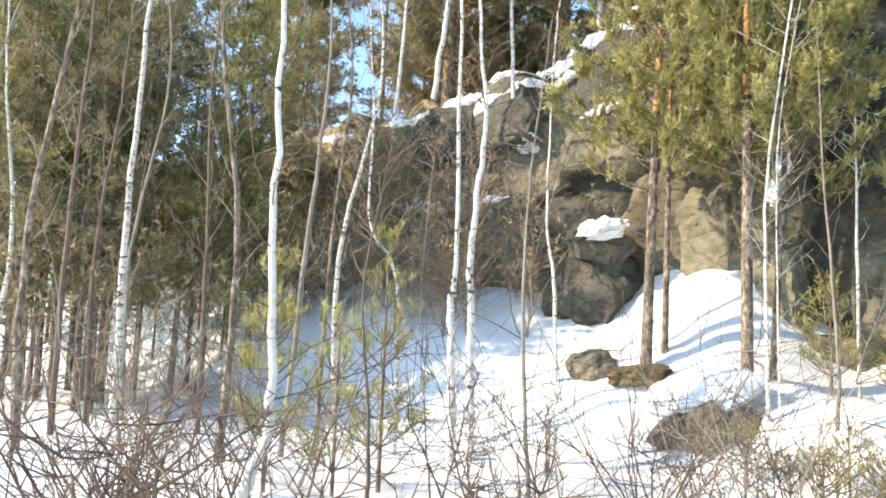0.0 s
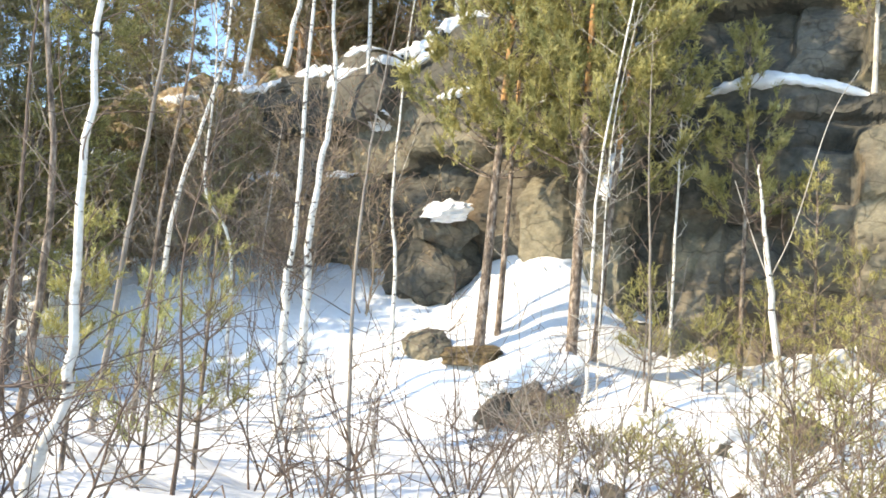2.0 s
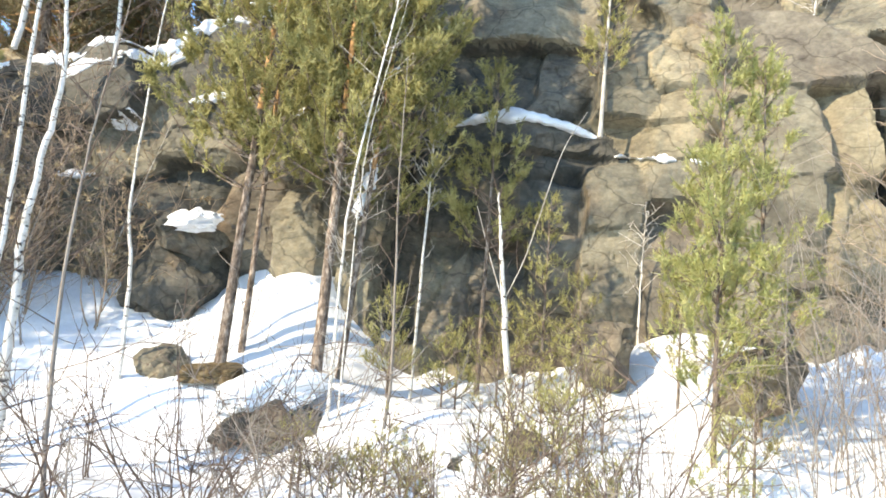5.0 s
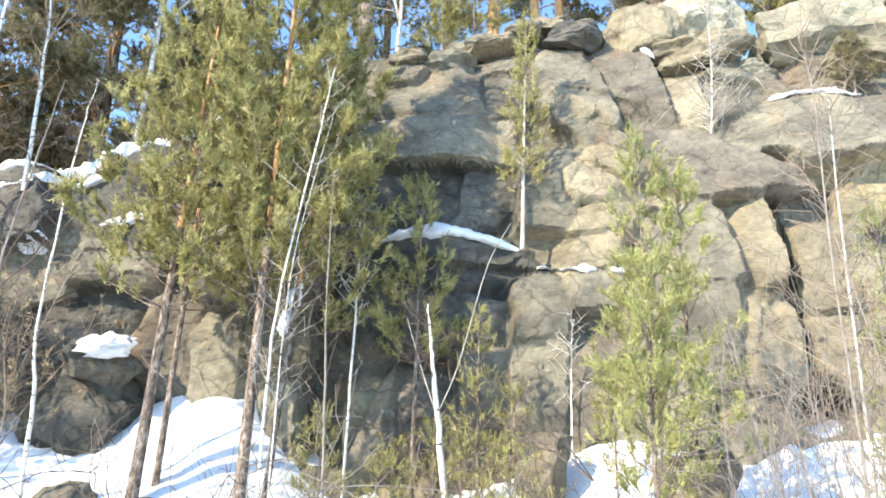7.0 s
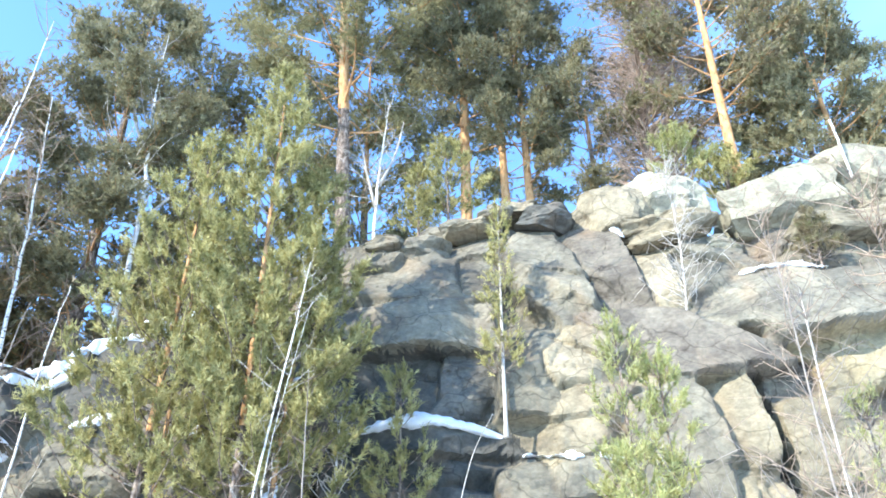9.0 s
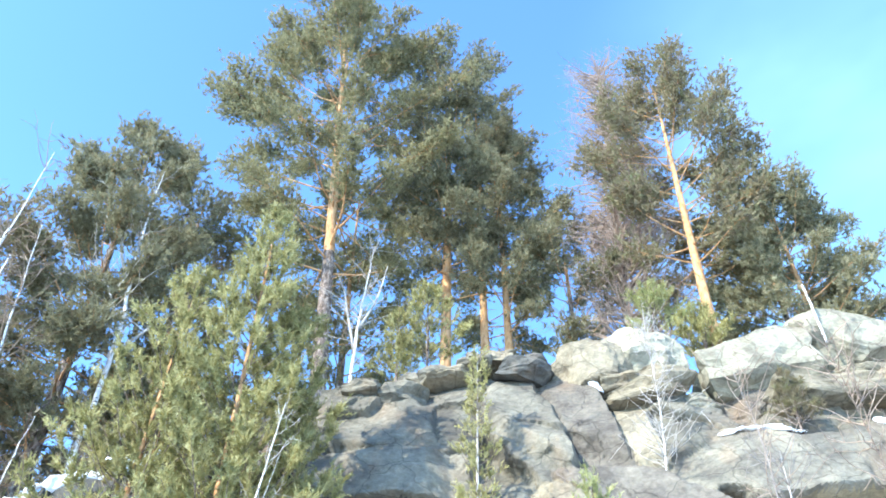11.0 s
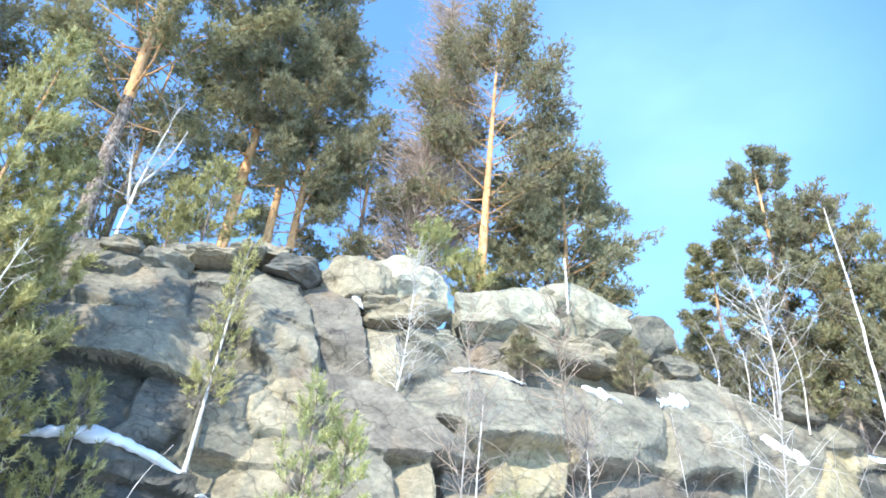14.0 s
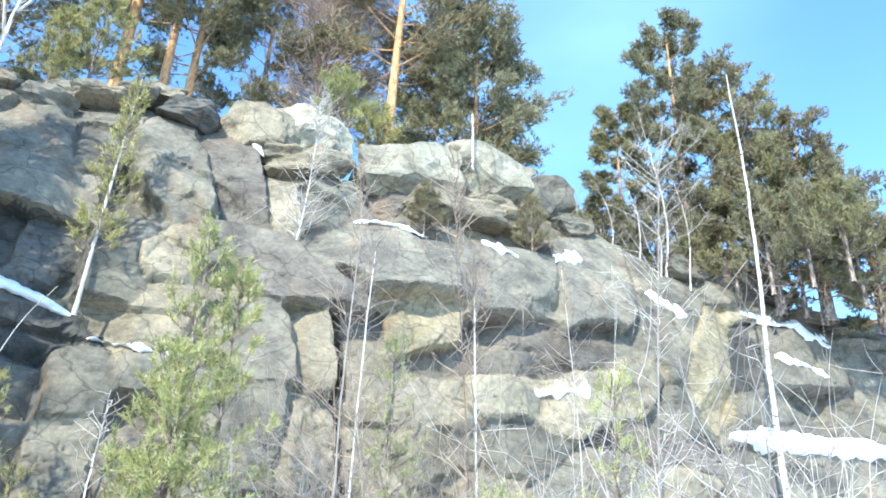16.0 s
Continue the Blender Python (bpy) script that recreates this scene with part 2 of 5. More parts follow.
def mesh_of(name, verts, faces, mat, smooth=False):
    """A mesh from arrays; faces is an (n, 3) or (n, 4) array."""
    verts, faces = np.asarray(verts, np.float32), np.asarray(faces, np.int32)
    me = bpy.data.meshes.new(name)
    n, k = faces.shape
    me.vertices.add(len(verts))
    me.vertices.foreach_set("co", verts.ravel())
    me.loops.add(n * k)
    me.loops.foreach_set("vertex_index", faces.ravel())
    me.polygons.add(n)
    me.polygons.foreach_set("loop_start", np.arange(n, dtype=np.int32) * k)
    me.polygons.foreach_set("loop_total", np.full(n, k, np.int32))
    me.polygons.foreach_set("use_smooth", np.full(n, smooth, bool))
    me.update(calc_edges=True)
    me.validate()
    me.materials.append(mat)
    return me


def part(name, me, parent, label="", kind=""):
    ob = new(name, me)
    ob.parent = parent
    return tagged(ob, label, kind=kind)


def thing(name, place, label, category, group="", kind=""):
    ob = new(name)
    ob.location = place
    ob.empty_display_size = 0.2
    return tagged(ob, label, category, group, kind)


def smooth_path(points, steps=5):
    """A curve through the points."""
    p = np.asarray(points, float)
    p = np.vstack([2 * p[0] - p[1], p, 2 * p[-1] - p[-2]])
    out = []
    for i in range(1, len(p) - 2):
        for k in range(steps):
            t = k / steps
            a, b, c, d = p[i - 1], p[i], p[i + 1], p[i + 2]
            out.append(0.5 * (2 * b + (c - a) * t + (2 * a - 5 * b + 4 * c - d) * t * t + (3 * b - a - 3 * c + d) * t ** 3))
    return np.array(out + [p[-2]])


class Tubes:
    """Tapered round limbs, gathered into one mesh."""

    def __init__(self):
        self.v, self.f, self.n = [], [], 0

    def add(self, path, radii, sides=4):
        path = np.asarray(path, float)
        m = len(path)
        radii = np.broadcast_to(radii, (m,)) if np.ndim(radii) else np.full(m, radii)
        d = np.gradient(path, axis=0)
        d /= np.linalg.norm(d, axis=1, keepdims=True) + 1e-9
        ref = np.where(np.abs(d[:, 2:3]) > 0.8, [[1.0, 0.0, 0.0]], [[0.0, 0.0, 1.0]])
        ref = np.broadcast_to(ref[0], d.shape)
        a = np.cross(d, ref)
        a /= np.linalg.norm(a, axis=1, keepdims=True) + 1e-9
        b = np.cross(d, a)
        ang = np.arange(sides) * 2 * math.pi / sides
        ring = path[:, None] + radii[:, None, None] * (np.cos(ang)[None, :, None] * a[:, None] + np.sin(ang)[None, :, None] * b[:, None])
        self.v.append(ring.reshape(-1, 3))
        i, j = np.meshgrid(np.arange(m - 1), np.arange(sides), indexing="ij")
        k = (j + 1) % sides
        q = np.stack([i * sides + j, i * sides + k, (i + 1) * sides + k, (i + 1) * sides + j], -1).reshape(-1, 4) + self.n
        self.f.append(q)
        self.n += m * sides
        return self

    def mesh(self, name, mat, smooth=True):
        return mesh_of(name, np.vstack(self.v), np.vstack(self.f), mat, smooth)


def tufts(rng, where, toward, length, width, blades, shoot=0.0, spread=0.62):
    """Needle tufts: at each place, thin blades that fan out about the twig's direction."""
    where, toward = np.asarray(where), np.asarray(toward)
    n = len(where)
    d = toward[:, None] * 0.75 + rng.normal(0, spread, (n, blades, 3))
    d /= np.linalg.norm(d, axis=2, keepdims=True) + 1e-9
    side = np.cross(d, rng.normal(0, 1, (n, blades, 3)))
    side /= np.linalg.norm(side, axis=2, keepdims=True) + 1e-9
    size = length * rng.uniform(0.6, 1.25, (n, blades, 1))
    foot = where[:, None] + toward[:, None] * (rng.uniform(-0.5, 0.5, (n, blades, 1)) * length + rng.uniform(-1, 0, (n, blades, 1)) * shoot)
    v = np.stack([foot - side * width * 0.5, foot + side * width * 0.5, foot + d * size], 2).reshape(-1, 3)
    return v, np.arange(len(v)).reshape(-1, 3)


def unit(v):
    return v / (np.linalg.norm(v) + 1e-9)


def bent(rng, start, way, length, steps=4, rise=0.0, wobble=0.12):
    """A limb's path that bends up by rise and wobbles."""
    pts, p, d = [np.array(start, float)], np.array(start, float), unit(np.array(way, float))
    for _ in range(steps):
        d = unit(d + np.array([0, 0, rise / steps]) + rng.normal(0, wobble, 3))
        p = p + d * length / steps
        pts.append(p)
    return np.array(pts)


def rock_mesh(name, rng, size, mat, cuts=9, detail=3, rough=0.06, boxy=True):
    """An angular stone: a ball cut by planes, then roughened."""
    bm = bmesh.new()
    bmesh.ops.create_icosphere(bm, subdivisions=detail, radius=1.0)
    planes = []
    for axis in range(3 if boxy else 0):
        for sign in (-1, 1):
            n = np.zeros(3)
            n[axis] = sign
            planes.append((Vector(unit(n + rng.normal(0, 0.22, 3))), rng.uniform(0.52, 0.74)))
    for _ in range(cuts):
        planes.append((Vector(unit(rng.normal(0, 1, 3))), rng.uniform(0.56, 0.88)))
    off = Vector(rng.uniform(-50, 50, 3))
    for v in bm.verts:
        for n, d in planes:
            over = v.co.dot(n) - d
            if over > 0:
                v.co -= n * over * 0.93
        v.co += v.co.normalized() * ((noise.fractal(v.co * 2.2 + off, 1.0, 2.0, 5) + 0.8 * noise.fractal(v.co * 0.9 + off, 1.0, 2.0, 2)) * rough * 1.6)
        layer = noise.noise(Vector((v.co.x * 0.5, v.co.y * 0.5, v.co.z * 5.0)) + off) * rough * 1.1
        v.co.x, v.co.y = v.co.x * (1 + layer), v.co.y * (1 + layer)
        v.co = Vector((v.co.x * size[0], v.co.y * size[1], v.co.z * size[2]))
    me = bpy.data.meshes.new(name)
    bm.to_mesh(me)
    bm.free()
    me.materials.append(mat)
    return me

# ---- ground ----
def step(x, a, b):
    t = np.clip((x - a) / (b - a), 0, 1)
    return t * t * (3 - 2 * t)


def bell(s, q, s0, q0, ws, wq):
    return np.exp(-((s - s0) / ws) ** 2 - ((q - q0) / wq) ** 2)


def ground_height(x, y):
    s = x * ALONG.x + y * ALONG.y
    q = x * INWARD.x + y * INWARD.y
    h = -0.25 * step(q, 4, 8) + 1.35 * step(q, 10.4, 13.9) + 0.85 * step(q, 13.6, 16.8)
    h = h + 1.5 * step(-s, 6, 15) * step(q, 11.5, 15.5) * (1 - step(q, 17, 20))
    h = h + 1.8 * bell(s, q, -6.3, 16.9, np.where(s < -6.3, 2.9, 1.35), 2.3) + 0.95 * bell(s, q, 1.6, 15.4, 1.5, 1.0)
    h = h + 1.2 * bell(s, q, 6.0, 16.6, 2.0, 1.6) + 1.7 * step(s, 6.0, 11.0) * step(q, 11, 16)
    h = h + 0.55 * bell(s, q, -0.1, 11.8, 1.0, 0.7) + 0.3 * bell(s, q, 2.2, 12.0, 1.0, 0.8)
    h = h - 0.7 * bell(s, q, -2.6, 15.2, 1.5, 1.6) - 0.25 * bell(s, q, -5.2, 11.6, 1.4, 1.2)
    h = h + 0.10 * np.sin(s * 1.3 + 0.7 * np.sin(q * 0.9)) * np.sin(q * 1.1 + 0.4) + 0.05 * np.sin(s * 3.1 + q * 1.7) * np.sin(q * 2.9 - s)
    return h * (1 - step(np.hypot(x, y), 60, 120)) if np.ndim(h) else h


def on_ground(x, y):
    return Vector((x, y, float(ground_height(np.float64(x), np.float64(y)))))


u = np.linspace(-1, 1, 300)
gx = 4.0 + 18 * u + 700 * np.abs(u) ** 7 * np.sign(u)
gy = 10.0 + 14 * u + 700 * np.abs(u) ** 7 * np.sign(u)
GX, GY = np.meshgrid(gx, gy, indexing="ij")
GZ = ground_height(GX, GY)
rough = np.array([noise.fractal(Vector((a * 1.3, b * 1.3, 3.0)), 1.0, 2.0, 4) for a, b in zip(GX.ravel(), GY.ravel())]).reshape(GX.shape)
GZ = GZ + 0.08 * rough
i, j = np.meshgrid(np.arange(299), np.arange(299), indexing="ij")
quads = np.stack([i * 300 + j, (i + 1) * 300 + j, (i + 1) * 300 + j + 1, i * 300 + j + 1], -1).reshape(-1, 4)
ground = tagged(new("ground", mesh_of("ground", np.stack([GX, GY, GZ], -1).reshape(-1, 3), quads, M_SNOW, True)),
                "sunlit crusted snow rising to the rock wall", "snow ground", kind="structure")

# ---- cliff ----
# rim height along the cliff
RIM_S = np.array([-60, -40, -24, -16, -13, -11, -8, -5, -4, -2.5, -0.5, 0.5, 2, 4, 5.5, 7.5, 9.5, 11, 12.2, 13.2, 15.5, 19.5, 24, 32, 60])
RIM_Z = np.array([8, 8.5, 8.8, 8.6, 8.7, 8.9, 10.2, 12.0, 12.6, 12.7, 13.2, 13.4, 13.2, 13.2, 12.2, 12.2, 12.6, 12.8, 12.9, 12.3, 11.6, 11.2, 10.0, 9.0, 8.0])
FACE_Z, FACE_Q = np.array([-2.0, 3, 7.5, 10, 12.5, 14]), np.array([16.0, 16.0, 16.2, 17.0, 18.4, 19.6])

# middle along, height, width, tallness, how far it stands out, lean of its beds and of its sides in degrees, kind of
# stone (d also paints in shade)
BLOCKS = []
# upper right
BLOCKS += [
    (1.0, 11.2, 1.6, 3.4, 0.50, 24, 16, "g"),
    (2.5, 11.2, 1.4, 3.1, 0.30, -11, 11, "w"),
    (3.7, 10.7, 0.9, 2.4, 0.20, -27, 5, "b"),
    (4.7, 10.5, 1.1, 1.5, 0.10, 15, -6, "g"),
    (6.1, 9.5, 3.7, 1.6, 0.60, -3, -21, "g"),
    (9.7, 9.6, 3.1, 2.1, 0.60, 6, 4, "g"),
    (12.8, 10.4, 3.2, 3.5, 0.45, 23, -8, "g"),
    (15.2, 10.3, 2.3, 3.2, 0.35, -8, -12, "g"),
    (3.8, 8.6, 2.6, 2.9, 0.35, 0, 52, "w"),
]
# overhang
BLOCKS += [
    (1.5, 8.2, 2.0, 1.3, 0.20, 11, 24, "b"),
    (1.3, 6.5, 1.5, 0.8, 0.10, 14, 16, "b"),
    (3.2, 6.5, 1.6, 1.6, 0.25, 8, 15, "g"),
    (4.7, 6.6, 0.9, 1.9, 0.22, 8, 10, "b"),
    # deep narrow cleft, its shade coloured in with d
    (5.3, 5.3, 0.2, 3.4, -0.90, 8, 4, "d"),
    (5.7, 7.4, 1.1, 0.6, -0.50, 5, -6, "w"),
    (5.9, 6.1, 1.2, 2.0, 0.05, 10, 5, "b"),
    (7.3, 7.8, 1.8, 1.1, 0.00, 11, -13, "y"),
    (9.9, 8.0, 2.3, 0.6, -0.30, 8, 5, "w"),
]
# lower right
BLOCKS += [
    (11.9, 8.1, 1.5, 1.6, -0.10, 2, -26, "w"),
    (9.4, 7.1, 2.6, 0.7, -0.25, 6, -20, "w"),
    (7.3, 5.8, 1.8, 1.1, 0.20, 8, -5, "b"),
    (9.5, 6.4, 2.3, 0.9, 0.30, 9, -7, "b"),
    (11.5, 6.5, 1.8, 1.1, 0.35, 13, 0, "b"),
    (13.3, 7.0, 1.6, 1.4, 0.30, 14, -9, "b"),
    (16.0, 8.1, 1.8, 3.7, 0.30, 5, -17, "y"),
    (14.7, 9.2, 1.6, 2.7, 0.20, -26, -28, "g"),
    (17.3, 8.4, 1.2, 2.1, 0.10, 13, -24, "d"),
]
# far right
BLOCKS += [
    (20.1, 9.0, 4.1, 2.0, 0.45, 9, -14, "g"),
    (18.3, 7.0, 3.5, 1.2, 0.10, 7, -10, "g"),
    (21.2, 7.3, 2.0, 1.0, 0.00, 3, -8, "g"),
    (16.8, 5.0, 1.5, 1.2, 0.20, 5, -12, "g"),
    (20.0, 5.4, 4.2, 1.4, 0.50, 6, -17, "g"),
    (6.6, 4.6, 2.3, 0.8, 0.20, 8, 3, "b"),
    (4.7, 4.6, 1.1, 2.0, 0.20, 0, 3, "b"),
    (19.2, 11.0, 2.2, 1.5, 0.20, 15, -34, "b"),
    (-3.5, 12.2, 1.4, 1.5, 0.50, -11, 7, "g"),
]
# buttress
BLOCKS += [
    (-2.5, 11.0, 2.8, 1.4, 0.40, 4, 8, "g"),
    (-0.7, 11.1, 0.8, 1.6, 0.15, 8, 2, "g"),
    (-2.0, 9.5, 3.3, 1.3, 0.30, -1, 6, "g"),
    # the d blocks below carry the shade of overhang and pines in their colour
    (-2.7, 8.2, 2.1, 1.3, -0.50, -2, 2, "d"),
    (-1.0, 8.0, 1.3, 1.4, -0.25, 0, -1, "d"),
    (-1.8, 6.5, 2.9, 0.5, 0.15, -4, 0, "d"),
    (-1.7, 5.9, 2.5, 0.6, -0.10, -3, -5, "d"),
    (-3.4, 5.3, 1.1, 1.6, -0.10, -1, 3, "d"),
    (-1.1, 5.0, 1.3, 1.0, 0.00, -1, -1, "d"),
]
# shaded recess
BLOCKS += [
    (-2.3, 4.8, 0.9, 1.4, 0.10, -1, 2, "w"),
    (0.1, 5.2, 1.1, 1.4, 0.35, 6, 3, "g"),
    (1.3, 5.6, 1.1, 0.8, 0.20, 5, -4, "g"),
    (0.1, 3.4, 1.1, 1.9, 0.40, -3, -2, "g"),
    (1.2, 3.8, 0.8, 2.3, 0.25, 0, -3, "w"),
    (0.4, 8.6, 1.2, 2.7, 0.15, -7, -2, "g"),
    (1.8, 8.4, 1.5, 1.2, 0.35, 0, 11, "b"),
    (1.6, 7.2, 1.4, 0.7, 0.20, -4, -11, "b"),
    (1.1, 6.5, 1.8, 0.4, 0.05, -6, -13, "b"),
]
# lower wall
BLOCKS += [
    (2.8, 6.2, 1.0, 0.8, 0.20, -17, 9, "g"),
    (4.8, 4.7, 1.1, 1.7, 0.25, -1, 1, "b"),
    (6.0, 4.4, 1.3, 1.3, 0.15, -4, -2, "b"),
    (3.0, 4.7, 2.1, 2.0, 0.20, -6, -3, "g"),
    (-3.3, 3.3, 1.0, 1.7, 0.15, 0, 3, "g"),
    (-2.2, 3.3, 1.0, 1.6, 0.10, 0, 2, "w"),
    (-1.0, 3.4, 1.0, 1.8, 0.20, 0, 1, "w"),
    (-11.9, 3.9, 1.7, 2.5, 0.35, 4, 13, "g"),
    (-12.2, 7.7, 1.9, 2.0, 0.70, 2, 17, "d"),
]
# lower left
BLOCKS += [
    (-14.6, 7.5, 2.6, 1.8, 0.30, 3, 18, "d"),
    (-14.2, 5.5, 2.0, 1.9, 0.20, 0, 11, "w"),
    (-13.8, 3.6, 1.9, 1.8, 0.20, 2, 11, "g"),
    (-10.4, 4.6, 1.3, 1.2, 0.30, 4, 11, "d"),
    # small hollow: its shade is put into the dark colour
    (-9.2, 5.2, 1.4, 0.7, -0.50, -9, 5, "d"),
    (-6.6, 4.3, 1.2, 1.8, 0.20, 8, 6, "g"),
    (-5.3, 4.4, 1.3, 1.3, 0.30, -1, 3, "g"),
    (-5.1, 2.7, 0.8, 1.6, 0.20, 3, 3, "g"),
    # a pine's shadow stripe on the wall, drawn as a sunken dark block
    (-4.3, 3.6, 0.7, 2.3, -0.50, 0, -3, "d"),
]
# left
BLOCKS += [
    (-3.1, 3.1, 1.1, 2.1, 0.20, -2, 4, "w"),
    (-9.5, 6.3, 2.0, 1.0, 0.20, -7, 13, "g"),
    (-7.1, 6.0, 1.9, 1.2, 0.10, -2, 7, "d"),
    (-17.6, 7.2, 3.2, 2.1, 0.30, 0, 19, "l"),
    (-16.9, 4.8, 3.3, 2.5, 0.10, 2, 13, "l"),
]
# behind the scrub
BLOCKS += [
    (-22.1, 5.8, 6.0, 3.1, 0.10, 0, 5, "l"),
    (-20.6, 7.6, 3.0, 1.8, 0.30, 4, 8, "l"),
    (-20.2, 4.4, 2.6, 2.2, 0.30, 0, 10, "l"),
    (-5.7, 6.2, 1.8, 2.0, 0.10, 0, 4, "g"),
    (17.7, 11.6, 2.6, 1.9, 0.40, 0, 0, "g"),
    (-9.7, 3.2, 1.4, 1.8, 0.60, 0, 6, "d"),
    (-8.0, 4.6, 1.4, 2.0, 0.00, 0, 4, "w"),
]


rng = np.random.default_rng(11)
seeds = list(BLOCKS)
for _ in range(2600):
    s0, z0 = rng.uniform(-40, 34), rng.uniform(-0.5, 14)
    near = min(((s0 - b[0]) / (b[2] * 0.5 + 0.55)) ** 2 + ((z0 - b[1]) / (b[3] * 0.5 + 0.45)) ** 2 for b in seeds)
    if near > 1.15:
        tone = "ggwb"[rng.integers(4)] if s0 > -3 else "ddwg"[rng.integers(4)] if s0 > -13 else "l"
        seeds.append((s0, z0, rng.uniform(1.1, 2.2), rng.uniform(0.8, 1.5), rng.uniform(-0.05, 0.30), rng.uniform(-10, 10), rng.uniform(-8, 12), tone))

ss = np.concatenate([np.linspace(-40, -14.1, 180), np.linspace(-14, 21, 720), np.linspace(21.1, 34, 100)])
NS, NZ = len(ss), 240
rim = np.interp(ss, RIM_S, RIM_Z) + 0.25 * np.sin(ss * 1.9) + 0.15 * np.sin(ss * 4.3 + 1)
v01 = np.linspace(0, 1, NZ)
S = np.repeat(ss[:, None], NZ, 1)
Z = -0.6 + v01[None, :] * (rim[:, None] + 0.6)


def fractal_grid(a, b, scale, off, octaves=4):
    return np.array([noise.fractal(Vector((x * scale, y * scale, off)), 1.0, 2.0, octaves) for x, y in zip(a.ravel(), b.ravel())]).reshape(a.shape)


n1 = fractal_grid(S, Z * 1.5, 0.55, 1.0, 3)
n2 = fractal_grid(S, Z * 1.8, 1.7, 7.0, 4)
n3 = fractal_grid(S, Z * 2.0, 5.0, 3.0, 3)
n4 = fractal_grid(S, Z * 1.3, 1.1, 31.0, 2)
SW, ZW = S + 0.12 * n1 + 0.07 * n4 + 0.02 * n2, Z + 0.09 * n4 + 0.02 * n2
best = np.full(S.shape, 1e9)
second = np.full(S.shape, 1e9)
owner = np.zeros(S.shape, int)
rival = np.zeros(S.shape, int)
for k, (s0, z0, w, h, out, lean, side, tone) in enumerate(seeds):
    lo, hi = np.searchsorted(ss, s0 - 5), np.searchsorted(ss, s0 + 5)
    c, sn, vs, vc = math.cos(radians(lean)), math.sin(radians(lean)), -math.sin(radians(side)), math.cos(radians(side))
    skew = c * vc - sn * vs
    ds, dz = SW[lo:hi] - s0, ZW[lo:hi] - z0
    a, b = (ds * vc - dz * vs) / skew / (w * 0.5), (dz * c - ds * sn) / skew / (h * 0.5)
    e = (np.abs(a) ** 7 + np.abs(b) ** 7) ** (1 / 7)
    e = (e - 1) * min(w, h) * 0.5
    bb, se, ow, ri = best[lo:hi], second[lo:hi], owner[lo:hi], rival[lo:hi]
    win = e < bb
    nearly = ~win & (e < se)
    se[win] = bb[win]
    ri[win] = ow[win]
    se[nearly] = e[nearly]
    ri[nearly] = k
    bb[win] = e[win]
    ow[win] = k
gap = second - best
OUT = np.array([b[4] for b in seeds])
tilt_s, tilt_z = rng.normal(0, 0.10, len(seeds)), rng.normal(0.06, 0.12, len(seeds))
S0, Z0 = np.array([b[0] for b in seeds]), np.array([b[1] for b in seeds])
HALF = np.array([0.5 * min(b[2], b[3]) for b in seeds])
CHIPS = [(rng.normal(0, 0.42, len(seeds)), rng.normal(0, 0.42, len(seeds)), rng.uniform(0.45, 1.3, len(seeds))) for _ in range(3)]


def block_depth(own):
    """How far the face of each place's block lies behind the mean face: its offset, tilt and chipped corners."""
    d = -0.9 * OUT[own] + tilt_s[own] * np.clip(S - S0[own], -1.2, 1.2) + tilt_z[own] * np.clip(Z - Z0[own], -1, 1)
    chip = np.zeros(S.shape)
    for pa, pb, pc in CHIPS:
        chip = np.maximum(chip, pa[own] * (S - S0[own]) + pb[own] * (Z - Z0[own]) - (np.hypot(pa, pb) * HALF * pc)[own])
    return d + np.minimum(chip, 0.4)


mine = 0.5 + 0.5 * step(gap, 0.0, 0.12)
Q = np.interp(Z, FACE_Z, FACE_Q) + mine * block_depth(owner) + (1 - mine) * block_depth(rival)
# smaller broken facets within the blocks
def hashed(a, b, k):
    return np.modf(np.abs(np.sin(a * 127.1 + b * 311.7 + k * 74.7) * 43758.5453))[0]


def facets(fs, fz, step_out, slant, key):
    """Broken faces of about fs by fz: how far each place lies back, and its distance to the nearest break."""
    ci, cj = np.floor(SW / fs).astype(int), np.floor(ZW / fz).astype(int)
    b1, b2 = np.full(S.shape, 9.0), np.full(S.shape, 9.0)
    back = np.zeros(S.shape)
    for da in (-1, 0, 1):
        for db in (-1, 0, 1):
            a, b = ci + da, cj + db
            px, pz = (a + hashed(a, b, key)) * fs, (b + hashed(a, b, key + 1)) * fz
            dist = np.hypot(SW - px, fs / fz * (ZW - pz))
            level = step_out * (hashed(a, b, key + 2) - 0.5) + slant * (hashed(a, b, key + 3) - 0.5) * (SW - px) + slant * (hashed(a, b, key + 4) - 0.35) * (ZW - pz)
            closer = dist < b1
            b2 = np.where(closer, b1, np.minimum(b2, dist))
            b1 = np.where(closer, dist, b1)
            back = np.where(closer, level, back)
    return back, b2 - b1


broken = np.clip(0.4 + 1.8 * fractal_grid(S, Z, 0.35, 21.0, 2) + 0.35 * step(-S, -0.5, 1.5), 0.05, 1)
large, large_edge = facets(1.15, 0.75, 0.13, 0.34, 1)
small, small_edge = facets(0.5, 0.28, 0.035, 0.22, 11)
Q = Q + (0.12 + 0.55 * broken ** 2) * large + broken * 0.05 * np.exp(-large_edge / 0.03) * (n1 + 0.6 * n2 > 0.12)
Q = Q + np.clip(broken * 1.6 - 0.8, 0, 1) * small
open_joint = np.clip(0.55 + 2.2 * n1 + 0.8 * n2, 0.03, 1)
Q = Q + open_joint * 0.26 * np.exp(-gap / 0.035)
